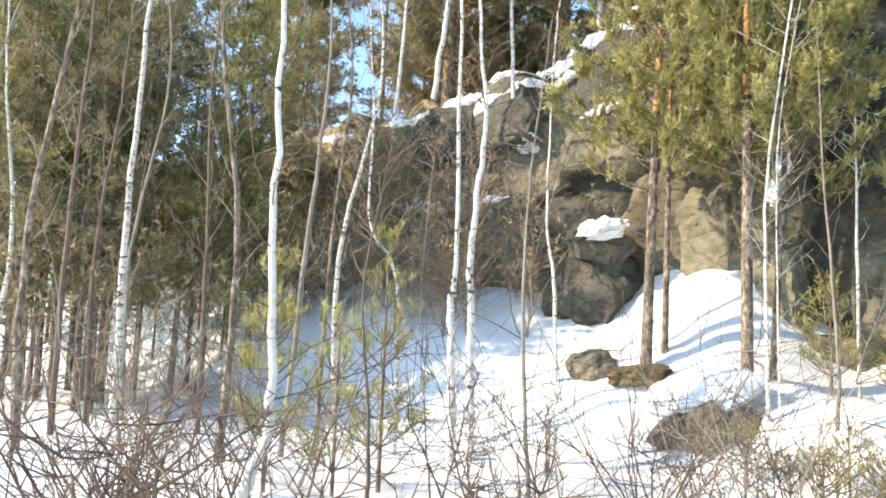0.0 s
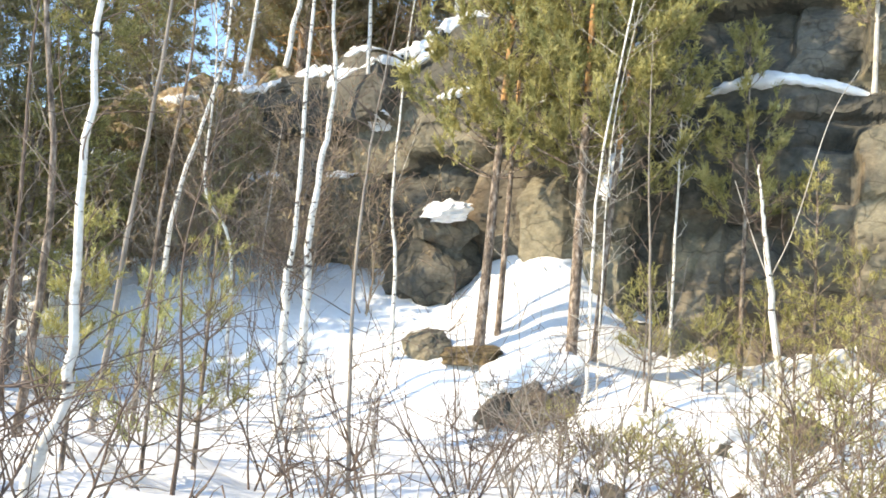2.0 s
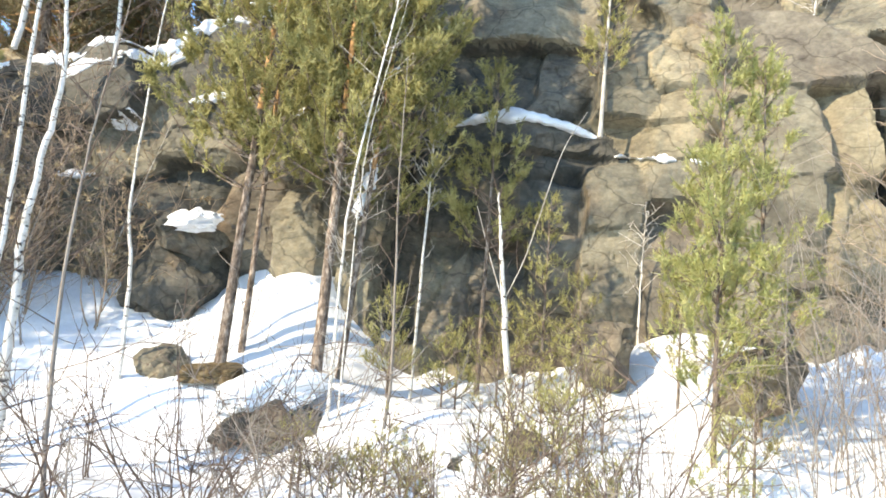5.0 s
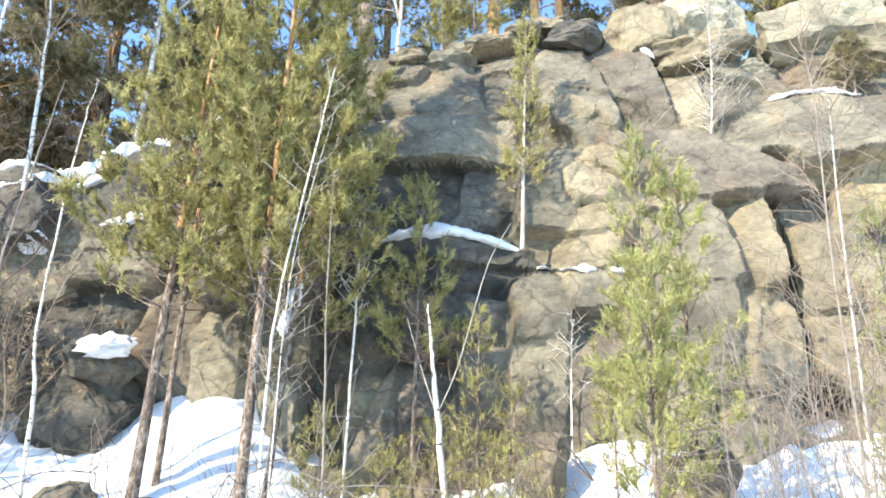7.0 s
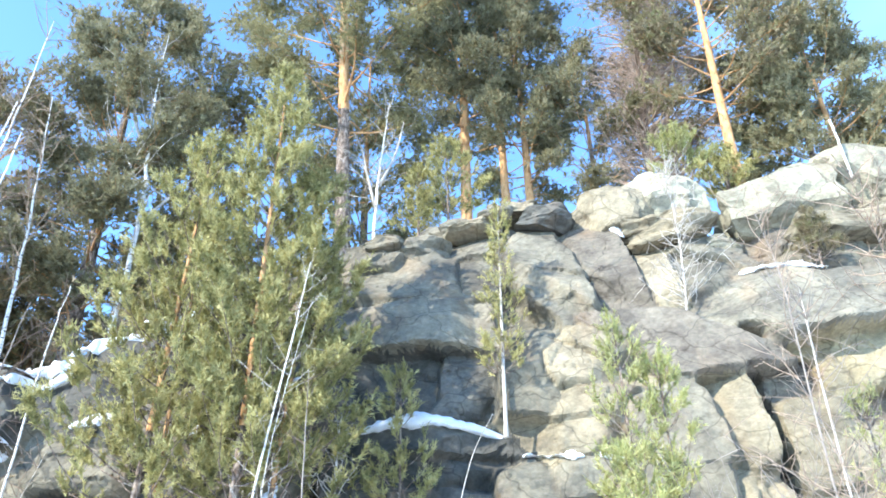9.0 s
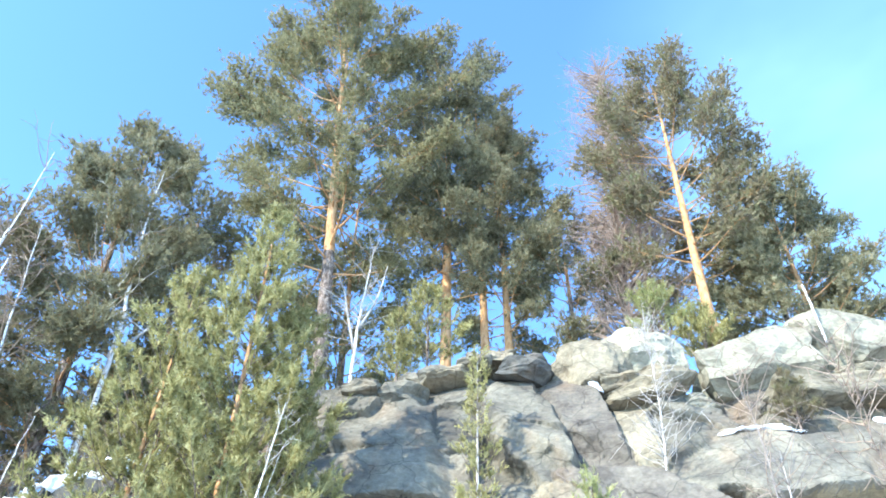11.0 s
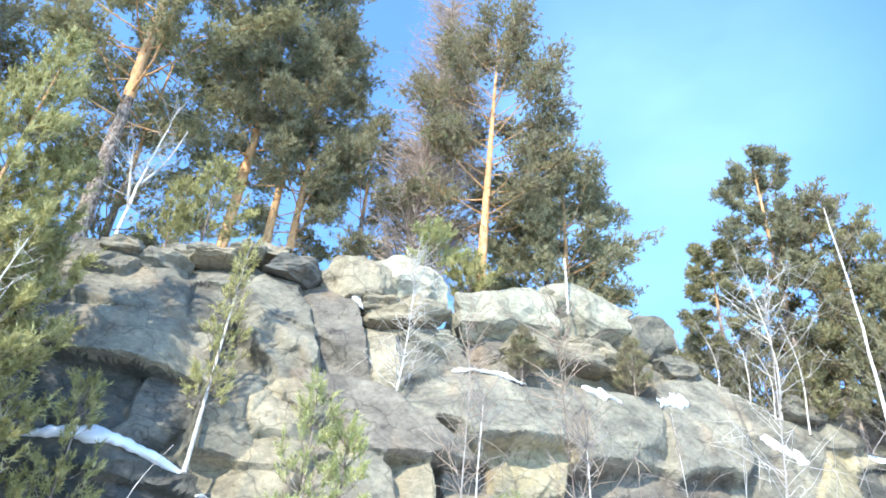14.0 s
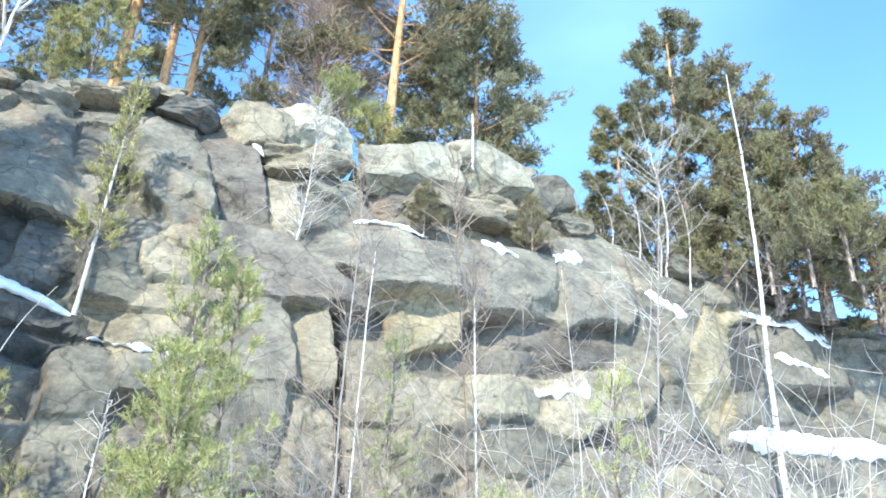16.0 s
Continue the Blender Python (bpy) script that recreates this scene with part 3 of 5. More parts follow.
# thin bedding cracks
bed = np.abs(np.sin((Z * 1.5 + 0.5 * n1 + 0.35 * S0[owner]) * 2.2))
Q = Q + 0.08 * np.exp(-bed / 0.05) * (n2 > 0.10) * broken
worn = np.abs(fractal_grid(S, Z * 1.4, 0.9, 47.0, 4))
Q = Q - 0.030 * n2 - 0.014 * n3 - 0.07 * n1 + 0.05 * np.exp(-worn / 0.03) * (n4 > 0.12)
# the steep steps between blocks, worn a little
worn_q = Q.copy()
worn_q[1:-1, 1:-1] = 0.25 * Q[1:-1, 1:-1] + 0.125 * (Q[2:, 1:-1] + Q[:-2, 1:-1] + Q[1:-1, 2:] + Q[1:-1, :-2]) + 0.0625 * (Q[2:, 2:] + Q[:-2, 2:] + Q[2:, :-2] + Q[:-2, :-2])
Q = np.where(np.abs(worn_q - Q) > 0.035, worn_q, Q)
P = S[..., None] * np.array(ALONG) + Q[..., None] * np.array(INWARD)
P[..., 2] += Z

cliff = thing("cliff", (0, 0, 0), "weathered blocky sandstone cliff in grey and beige", "cliff", kind="structure")
# dark core behind the blocks, seen only through the cracks, coloured as shade
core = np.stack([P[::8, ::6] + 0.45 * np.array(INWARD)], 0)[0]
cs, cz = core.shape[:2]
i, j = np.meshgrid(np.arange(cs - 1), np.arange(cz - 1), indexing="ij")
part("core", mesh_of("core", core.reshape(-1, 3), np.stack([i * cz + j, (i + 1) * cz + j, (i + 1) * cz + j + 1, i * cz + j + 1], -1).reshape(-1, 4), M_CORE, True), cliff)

cell = owner[:-1, :-1]
flat = P.reshape(-1, 3)
order = np.argsort(cell.ravel(), kind="stable")
bounds = np.searchsorted(cell.ravel()[order], np.arange(len(seeds) + 1))
I2, J2 = np.divmod(order, NZ - 1)
CORNER = np.stack([I2 * NZ + J2, (I2 + 1) * NZ + J2, (I2 + 1) * NZ + J2 + 1, I2 * NZ + J2 + 1], -1)
for k in range(len(seeds)):
    f = CORNER[bounds[k]:bounds[k + 1]]
    if len(f) < 6:
        continue
    used, local = np.unique(f, return_inverse=True)
    local = local.reshape(-1, 4)
    ed = np.vstack([local[:, [0, 1]], local[:, [1, 2]], local[:, [2, 3]], local[:, [3, 0]]])
    key = np.sort(ed, 1)
    _, first, cnt = np.unique(key, axis=0, return_index=True, return_counts=True)
    edge = ed[first[cnt == 1]]
    nv = len(used)
    rimv, re_edge = np.unique(edge, return_inverse=True)
    re_edge = re_edge.reshape(-1, 2) + nv
    verts = np.vstack([flat[used], flat[used][rimv], flat[used][rimv] + 0.6 * np.array(INWARD)])
    skirt = np.stack([re_edge[:, 1], re_edge[:, 0], re_edge[:, 0] + len(rimv), re_edge[:, 1] + len(rimv)], -1)
    block = mesh_of("rock_block", verts, np.vstack([local, skirt]), ROCK[seeds[k][7]], True)
    block.set_sharp_from_angle(angle=radians(32))
    part("rock_block", block, cliff)


def face_q(s, z):
    """How deep the rock face lies at a place along and a height."""
    a = int(np.clip(np.searchsorted(ss, s), 0, NS - 1))
    b = int(np.clip((z + 0.6) / (rim[a] + 0.6) * (NZ - 1), 0, NZ - 1))
    return float(Q[a, b])


# the wooded top behind the rim
ts = np.linspace(-60, 60, 240)
tq = np.concatenate([np.linspace(0, 6.5, 30), np.geomspace(7, 280, 30)])
TS, TQ = np.meshgrid(ts, tq, indexing="ij")
TQ = TQ + np.interp(np.interp(TS, RIM_S, RIM_Z), FACE_Z, FACE_Q) + 0.15
TZ = np.interp(TS, RIM_S, RIM_Z) - 0.35 + 0.14 * np.clip(TQ - 18.5, -2, 8) + 0.15 * np.sin(TS * 1.3 + TQ) * np.cos(TQ * 0.8)
TZ = TZ + 0.12 * step(-TS, 5, 9) * np.clip(TQ - 17, 0, 8)
TP = TS[..., None] * np.array(ALONG) + TQ[..., None] * np.array(INWARD)
TP[..., 2] += TZ
i, j = np.meshgrid(np.arange(239), np.arange(59), indexing="ij")
tagged(new("cliff_top", mesh_of("cliff_top", TP.reshape(-1, 3), np.stack([i * 60 + j, (i + 1) * 60 + j, (i + 1) * 60 + j + 1, i * 60 + j + 1], -1).reshape(-1, 4), M_TOP, True)),
       "snow-dusted brown soil on the cliff top", "soil", kind="structure")


def top_height(s, q):
    return float(np.interp(s, RIM_S, RIM_Z)) - 0.35 + 0.14 * min(max(q - 18.5, -2), 8) + 0.12 * float(step(np.float64(-s), 5, 9)) * min(max(q - 17, 0), 8)


# ---- loose boulders ----
def boulder(name, s, q, z, size, tone, label, seed, turn=0.0, tip=0.0, cuts=5, group="", detail=4, boxy=True):
    r = np.random.default_rng(seed)
    ob = new(name, rock_mesh(name, r, size, ROCK[tone], cuts, detail, 0.085, boxy))
    yaw = math.degrees(math.atan2(ALONG.y, ALONG.x)) + turn
    ob.matrix_basis = Matrix.Translation(cliff_place(s, q, z)) @ pose(0, 0, 0, 0, tip, yaw)
    return tagged(ob, label, "boulder", group)


RIM_GROUP = "boulders along the cliff rim"
boulder("rim_boulder", 2.97, 18.6, 13.07, (1.20, 0.84, 1.21), "b", "weathered beige sandstone boulder on the cliff rim", 1, cuts=11, boxy=False, group=RIM_GROUP)
boulder("rim_boulder", 4.69, 18.9, 13.74, (1.37, 0.96, 1.40), "p", "pale sunlit sandstone boulder on the cliff rim", 2, cuts=11, boxy=False, group=RIM_GROUP)
boulder("rim_boulder", 4.41, 18.3, 12.28, (1.43, 1.00, 0.65), "b", "weathered beige sandstone boulder on the cliff rim", 3, group=RIM_GROUP)
boulder("rim_slab", 1.19, 18.3, 13.11, (1.19, 0.83, 0.49), "d", "flat dark rock slab jutting from the cliff rim", 4, group=RIM_GROUP)
boulder("rim_boulder", 0.01, 19.0, 13.7, (0.75, 0.60, 0.50), "g", "grey weathered boulder on the cliff rim", 5, group=RIM_GROUP)
boulder("rim_boulder", -1.57, 19.2, 13.3, (0.85, 0.60, 0.42), "g", "grey weathered boulder on the cliff rim", 6, group=RIM_GROUP)
boulder("rim_boulder", 7.31, 18.6, 12.87, (2.34, 1.64, 1.41), "p", "pale sunlit sandstone boulder on the cliff rim", 7, cuts=6, group=RIM_GROUP)
boulder("rim_boulder", 10.09, 18.8, 13.74, (1.96, 1.37, 1.39), "p", "pale sunlit sandstone boulder on the cliff rim", 8, cuts=6, group=RIM_GROUP)
boulder("rim_boulder", 9.93, 18.0, 12.25, (1.16, 0.81, 0.53), "b", "weathered beige sandstone boulder on the cliff rim", 9, group=RIM_GROUP)
boulder("rim_boulder", 11.82, 18.8, 13.37, (1.55, 1.09, 1.15), "g", "grey weathered boulder on the cliff rim", 10, group=RIM_GROUP)
boulder("rim_boulder", 8.62, 18.0, 11.79, (2.20, 1.54, 0.68), "b", "weathered beige sandstone boulder on the cliff rim", 11, group=RIM_GROUP)
boulder("rim_boulder", 18.40, 18.8, 13.37, (1.27, 0.89, 1.12), "g", "grey weathered boulder on the cliff rim", 12, group=RIM_GROUP)
boulder("rim_boulder", 18.31, 18.0, 11.77, (1.83, 1.28, 1.17), "w", "brownish boulder on the cliff rim", 13, group=RIM_GROUP)
boulder("rim_boulder", 19.97, 18.2, 11.76, (1.45, 1.02, 0.94), "w", "brownish boulder on the cliff rim", 14, group=RIM_GROUP)
boulder("rim_boulder", 23.19, 17.6, 10.52, (2.25, 1.57, 0.79), "g", "grey weathered boulder on the cliff rim", 15, group=RIM_GROUP)
boulder("rim_boulder", -3.73, 18.3, 12.19, (1.00, 0.80, 0.63), "g", "grey weathered boulder on the cliff rim", 16, group=RIM_GROUP)
boulder("rim_boulder", -1.18, 18.8, 13.2, (0.80, 0.60, 0.40), "g", "grey weathered boulder on the cliff rim", 17, group=RIM_GROUP)
boulder("rim_boulder", -2.24, 18.4, 12.23, (1.10, 0.80, 0.64), "g", "grey weathered boulder on the cliff rim", 18, group=RIM_GROUP)
boulder("rim_boulder", -3.1, 17.9, 12.35, (0.75, 0.6, 0.32), "g", "grey weathered boulder on the cliff rim", 41, group=RIM_GROUP)
boulder("rim_boulder", -0.9, 18.3, 13.0, (0.9, 0.7, 0.30), "b", "weathered beige sandstone boulder on the cliff rim", 42, group=RIM_GROUP)
boulder("rim_boulder", -0.2, 18.2, 13.35, (0.6, 0.5, 0.28), "g", "grey weathered boulder on the cliff rim", 43, group=RIM_GROUP)
boulder("rim_boulder", 0.5, 18.7, 13.75, (0.7, 0.6, 0.40), "b", "weathered beige sandstone boulder on the cliff rim", 44, group=RIM_GROUP)
boulder("rim_boulder", 3.6, 18.1, 12.5, (0.7, 0.6, 0.35), "b", "weathered beige sandstone boulder on the cliff rim", 45, group=RIM_GROUP)
boulder("rim_boulder", 5.5, 18.0, 11.75, (0.5, 0.5, 0.30), "p", "pale sunlit sandstone boulder on the cliff rim", 46, cuts=11, boxy=False, group=RIM_GROUP)
boulder("rim_boulder", 12.7, 18.2, 12.3, (0.9, 0.8, 0.5), "g", "grey weathered boulder on the cliff rim", 47, group=RIM_GROUP)
boulder("rim_boulder", 16.6, 17.8, 11.7, (1.0, 0.9, 0.6), "g", "grey weathered boulder on the cliff rim", 48, group=RIM_GROUP)
boulder("rim_boulder", 21.6, 17.8, 10.9, (1.1, 0.9, 0.5), "b", "weathered beige sandstone boulder on the cliff rim", 49, group=RIM_GROUP)

boulder("boulder", -5.0, 12.15, 0.36, (0.40, 0.5, 0.47), "w", "rounded lichen-brown boulder half sunk in snow", 31, 20, 10, 9, boxy=False)
# the side boulders of this pile take d for their shaded faces
boulder("boulder", -5.62, 12.1, 0.26, (0.52, 0.45, 0.30), "d", "angular boulder, coloured dark as in shade, leaning beside a rounder one", 32, -10, -32, 9, boxy=False)
# added dark shape in place of the shaded cavity below the pile
boulder("boulder", -5.25, 12.1, 0.14, (0.55, 0.4, 0.2), "d", "dark flat shape standing in for the shaded hollow under larger boulders", 30, 5, 0, 9, boxy=False)
boulder("boulder", -4.5, 12.45, 0.42, (0.42, 0.4, 0.28), "d", "angular boulder, coloured dark as in shade, leaning beside a rounder one", 33, 30, 15, 9, boxy=False)
crust = new("snow_drift", rock_mesh("snow_drift", np.random.default_rng(3), (1.0, 0.75, 0.36), M_SNOW, 3, 4, 0.10, False))
crust.matrix_basis = Matrix.Translation(cliff_place(-5.35, 12.62, 0.90)) @ pose(0, 0, 0, 14, -12, -40)
tagged(crust, "snow drift lying over half-buried boulders", "snow")
boulder("boulder", -7.75, 13.2, 1.15, (0.52, 0.45, 0.40), "g", "grey boulder poking out of the snow slope", 34, 5, 0, 9, boxy=False)
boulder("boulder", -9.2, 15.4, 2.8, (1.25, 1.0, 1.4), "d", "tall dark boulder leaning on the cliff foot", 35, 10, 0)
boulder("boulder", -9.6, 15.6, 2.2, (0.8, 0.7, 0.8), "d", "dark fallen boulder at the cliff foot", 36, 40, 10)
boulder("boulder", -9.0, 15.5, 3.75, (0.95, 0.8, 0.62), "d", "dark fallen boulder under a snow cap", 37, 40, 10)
boulder("boulder", 0.1, 14.4, 2.0, (0.7, 0.6, 0.8), "w", "brown fallen block half buried in snow", 38, 0, 0)
boulder("boulder", 2.6, 13.8, 1.7, (0.9, 0.7, 0.8), "w", "brown fallen block half buried in snow", 39, 10, 0)
boulder("boulder", -0.9, 11.6, 0.55, (0.35, 0.3, 0.3), "w", "small brown stone in the snow", 40, 10, 0)
litter = new("needle_litter", rock_mesh("needle_litter", np.random.default_rng(5), (0.85, 0.62, 0.24), M_LITTER, 4, 4, 0.12))
litter.matrix_basis = Matrix.Translation(cliff_place(-6.75, 13.1, 1.08)) @ pose(0, 0, 0, 12, 0, -40)
tagged(litter, "brown needle litter thawed round a pine foot", "needle litter", kind="stuff")


# ---- snow lying on ledges ----
LEDGE = "melting snow lying on a rock ledge"
def snow_patch(s0, s1, z0, z1, tall, label=LEDGE, thick=0.11, rag=0.65, arch=0.0):
    """Snow that lies against the rock from s0 to s1, its middle at the heights z0 to z1, ragged at the edge."""
    n, m = max(int(abs(s1 - s0) / 0.05), 14), 15
    t = np.linspace(0, 1, n)
    seed = s0 * 3.1 + z0
    ragged = np.array([noise.fractal(Vector((a * abs(s1 - s0) * 1.8, seed, 0)), 1.0, 2.0, 5) for a in t])
    sway = np.array([noise.fractal(Vector((a * abs(s1 - s0) * 0.7, seed, 9)), 1.0, 2.0, 3) for a in t])
    teeth = np.array([noise.fractal(Vector((a * abs(s1 - s0) * 6.0, seed, 4)), 1.0, 2.0, 4) for a in t])
    half = tall * 0.5 * np.clip((4 * t * (1 - t)) ** 0.35 * (0.9 + 1.8 * rag * ragged + 1.1 * rag * teeth), 0.02, 1.9)
    V = np.zeros((n, m, 3))
    for k in range(n):
        s, mid = s0 + (s1 - s0) * t[k], z0 + (z1 - z0) * t[k] + 4 * arch * t[k] * (1 - t[k]) + tall * 0.35 * rag * sway[k]
        for a in range(m):
            v = -1 + 2 * a / (m - 1)
            z = mid + v * half[k] + (0.5 - 0.5 * v) * tall * 0.35 * rag * teeth[k]
            q = min(face_q(s + ds, z + dz) for ds, dz in ((0, 0), (0.12, 0), (-0.12, 0), (0, -0.1)))
            body = (1 - v * v) ** 0.5 * min(1.0, 6 * t[k] * (1 - t[k]) + 0.15)
            lump = 0.05 * noise.noise(Vector((s * 4, z * 4, seed)))
            V[k, a] = np.array(cliff_place(s, q - thick * body + 0.08 - (1 - abs(v)) * lump, z))
    i, j = np.meshgrid(np.arange(n - 1), np.arange(m - 1), indexing="ij")
    F = np.stack([i * m + j, (i + 1) * m + j, (i + 1) * m + j + 1, i * m + j + 1], -1).reshape(-1, 4)
    return tagged(new("snow_patch", mesh_of("snow_patch", V.reshape(-1, 3), F, M_OLD_SNOW, True)), label, "snow", "snow patches on the cliff", "stuff")


SHOULDER = "thick snow lying on the cliff's sloping shoulder"
snow_patch(-3.5, -0.2, 6.8, 6.6, 0.32, thick=0.22, rag=0.35, arch=0.30)
snow_patch(0.05, 1.35, 6.25, 6.05, 0.34)
snow_patch(1.6, 2.2, 6.1, 6.0, 0.2)
snow_patch(5.5, 7.5, 10.5, 10.45, 0.26)
snow_patch(8.9, 10.0, 10.55, 10.3, 0.42)
snow_patch(11.2, 12.4, 10.6, 11.0, 0.55)
snow_patch(2.4, 3.2, 12.9, 12.3, 0.3)
snow_patch(18.2, 21.5, 10.4, 9.8, 0.5)
snow_patch(18.3, 20.3, 8.8, 8.3, 0.4)
snow_patch(16.2, 22.5, 6.1, 6.3, 0.75, "thick snow lying on a broad rock ledge", 0.4, 0.25)
snow_patch(14.2, 15.7, 10.1, 9.5, 0.35)
snow_patch(-7.3, -6.5, 6.95, 7.05, 0.3)
snow_patch(-16.6, -14.6, 5.6, 5.4, 0.35)
snow_patch(-13.4, -11.6, 8.0, 8.3, 0.35, SHOULDER)
snow_patch(-12.0, -10.2, 8.35, 8.7, 0.40, SHOULDER)
snow_patch(-14.8, -12.8, 8.45, 8.5, 0.40, SHOULDER)
snow_patch(-13.0, -10.4, 8.85, 9.0, 0.30, SHOULDER)
snow_patch(-17.2, -15.2, 8.2, 8.3, 0.40, SHOULDER)
snow_patch(-20.5, -18.0, 8.2, 8.0, 0.35, SHOULDER)
snow_patch(-10.8, -8.6, 9.2, 9.9, 0.40, SHOULDER)
snow_patch(-9.2, -7.6, 9.7, 10.3, 0.35, SHOULDER)
snow_patch(-9.9, -8.2, 7.2, 7.5, 0.25)
snow_patch(-11.8, -10.9, 6.6, 6.8, 0.25)
snow_patch(-24.5, -21.5, 6.6, 6.4, 0.4)
snow_patch(10.2, 11.7, 6.55, 6.75, 0.5)
snow_patch(-5.6, -4.7, 8.0, 8.1, 0.25)
snow_patch(-12.9, -12.0, 5.3, 5.4, 0.25)
cap = new("snow_lump", rock_mesh("snow_lump", np.random.default_rng(12), (0.55, 0.6, 0.26), M_OLD_SNOW, 5, 4, 0.2, False))
cap.matrix_basis = Matrix.Translation(cliff_place(-8.6, 15.05, 4.2)) @ pose(0, 0, 0, 18, 0, -40)
tagged(cap, "snow cap on a fallen dark boulder", "snow")


# ---- trees ----
def pine(place, height, crown_from, reach, trunk_r, seed, needles, label, group, lean=(0, 0), young=False, orange=0.5,
         whorls=14, tuft=0.16, blade=0.013, blades=16, per_branch=26, bend=None, thin=1.0, shoot=0.0, bark=None, plume=1):
    """A Scots pine: trunk with grey foot and orange top, limbs in whorls, needle tufts on their twigs."""
    r = np.random.default_rng(seed)
    tree = thing("pine_tree", place, label, "tree", group)
    mid = bend or (0, 0)
    ctrl = [(0, 0, -0.3), (lean[0] * 0.3 + mid[0], lean[1] * 0.3 + mid[1], height * 0.33), (lean[0] * 0.66 + mid[0], lean[1] * 0.66 + mid[1], height * 0.68), (lean[0], lean[1], height)]
    path = smooth_path(ctrl, 8)
    hh = np.clip(path[:, 2] / height, 0, 1)
    rad = trunk_r * (1 - 0.92 * hh ** 1.1) + 0.006
    rad[0] *= 1.25
    if orange < 1:
        k = int(np.searchsorted(hh, orange))
        part("trunk", Tubes().add(path[:k + 1], rad[:k + 1], 10).mesh("trunk", M_PINE_BARK), tree)
        part("upper_trunk", Tubes().add(path[k:], rad[k:], 10).mesh("upper_trunk", M_ORANGE_BARK), tree, "flaky orange upper trunk")
    else:
        part("trunk", Tubes().add(path, rad, 8).mesh("trunk", bark or M_PINE_BARK), tree)
    limbs = Tubes()
    at_p, at_d = [], []
    pad = np.array([0.18, 0.18, 0.08]) * min(reach / 3, 1.2)

    def trunk_at(h):
        return np.array([np.interp(h, path[:, 2], path[:, c]) for c in range(3)])

    for w in range(whorls):
        f = (w + r.uniform(0.1, 0.9)) / whorls
        h = height * (crown_from + (1 - crown_from) * f * 0.985)
        count = int(r.integers(4, 7)) if young else int(r.integers(2, 5))
        a0 = r.uniform(0, 6.28)
        for b in range(count):
            a = a0 + 6.28 * b / count + r.normal(0, 0.25)
            if young:
                size = reach * (1.0 - f) ** 0.6 * r.uniform(0.7, 1.15) + 0.15
                way, rise = (math.cos(a), math.sin(a), 0.25 + 0.75 * f), 0.55
            else:
                size = reach * (math.sin(math.pi * min(0.14 + 0.80 * f, 1.0)) ** 0.7) * r.uniform(0.55, 1.15) + 0.3
                way, rise = (math.cos(a), math.sin(a), r.normal(0.12, 0.18) + 0.7 * f ** 2), 0.35
            p = bent(r, trunk_at(h), way, size, 5, rise, 0.10)
            limbs.add(p, np.linspace(max(trunk_r * 0.20 * (1 - 0.6 * f), 0.010), 0.005, len(p)), 4)
            n = max(int(per_branch * thin * size / reach * r.uniform(0.7, 1.2) / plume), 2)
            start = (0.26 if plume > 3 else 0.2) if young else 0.42
            for _ in range(n):
                t = start + (1 - start) * r.uniform(0, 1) ** 0.75
                c = np.array([np.interp(t, np.linspace(0, 1, len(p)), p[:, k]) for k in range(3)])
                out = unit(p[-1] - p[0])
                d = unit(out * 0.6 + r.normal(0, 0.35, 3) + np.array([0, 0, 0.65])) if young else unit(out * 0.7 + r.normal(0, 0.55, 3) + np.array([0, 0, 0.35]))
                far = (0.10 + 0.16 * size * (1.05 - t)) * r.uniform(0.4, 1.5) if young else r.uniform(0.15, 0.75) * min(size * 0.35, 0.95)
                if r.uniform() < 0.35:
                    limbs.add(np.array([c, c + d * far]), np.array([0.006, 0.003]), 3)
                if young:
                    knot = c + d * far
                    for _ in range(plume):
                        e = unit(d + r.normal(0, 0.42, 3) + np.array([0, 0, 0.25]))
                        at_p.append(knot + e * shoot * r.uniform(0.5, 1.0))
                        at_d.append(e)
                elif r.uniform() < 0.68:
                    for _ in range(6):
                        at_p.append(c + d * far + r.normal(0, 1, 3) * pad)
                        at_d.append(unit(d + r.normal(0, 0.35, 3) + np.array([0, 0, 0.3])))
    tip = trunk_at(height)
    for _ in range(5):
        at_p.append(tip + r.normal(0, 0.04, 3) - np.array([0, 0, r.uniform(0, 0.25)]))
        at_d.append(np.array([0, 0, 1.0]))
    if not young:
        for _ in range(whorls // 2):
            h = height * r.uniform(crown_from * 0.55, crown_from)
            a = r.uniform(0, 6.28)
            p = bent(r, trunk_at(h), (math.cos(a), math.sin(a), 0.1), reach * r.uniform(0.15, 0.5), 4, -0.1, 0.18)
            limbs.add(p, np.linspace(0.022, 0.004, len(p)), 3)
    part("branchwork", limbs.mesh("branchwork", M_PINE_BARK if young or orange >= 1 else M_ORANGE_BARK), tree, kind="stuff")
    v, f = tufts(r, np.array(at_p), np.array(at_d), tuft, blade, blades, shoot, 0.46 if young else 0.55)
    part("crown", mesh_of("crown", v, f, NEEDLES[needles]), tree, kind="stuff")
    return tree


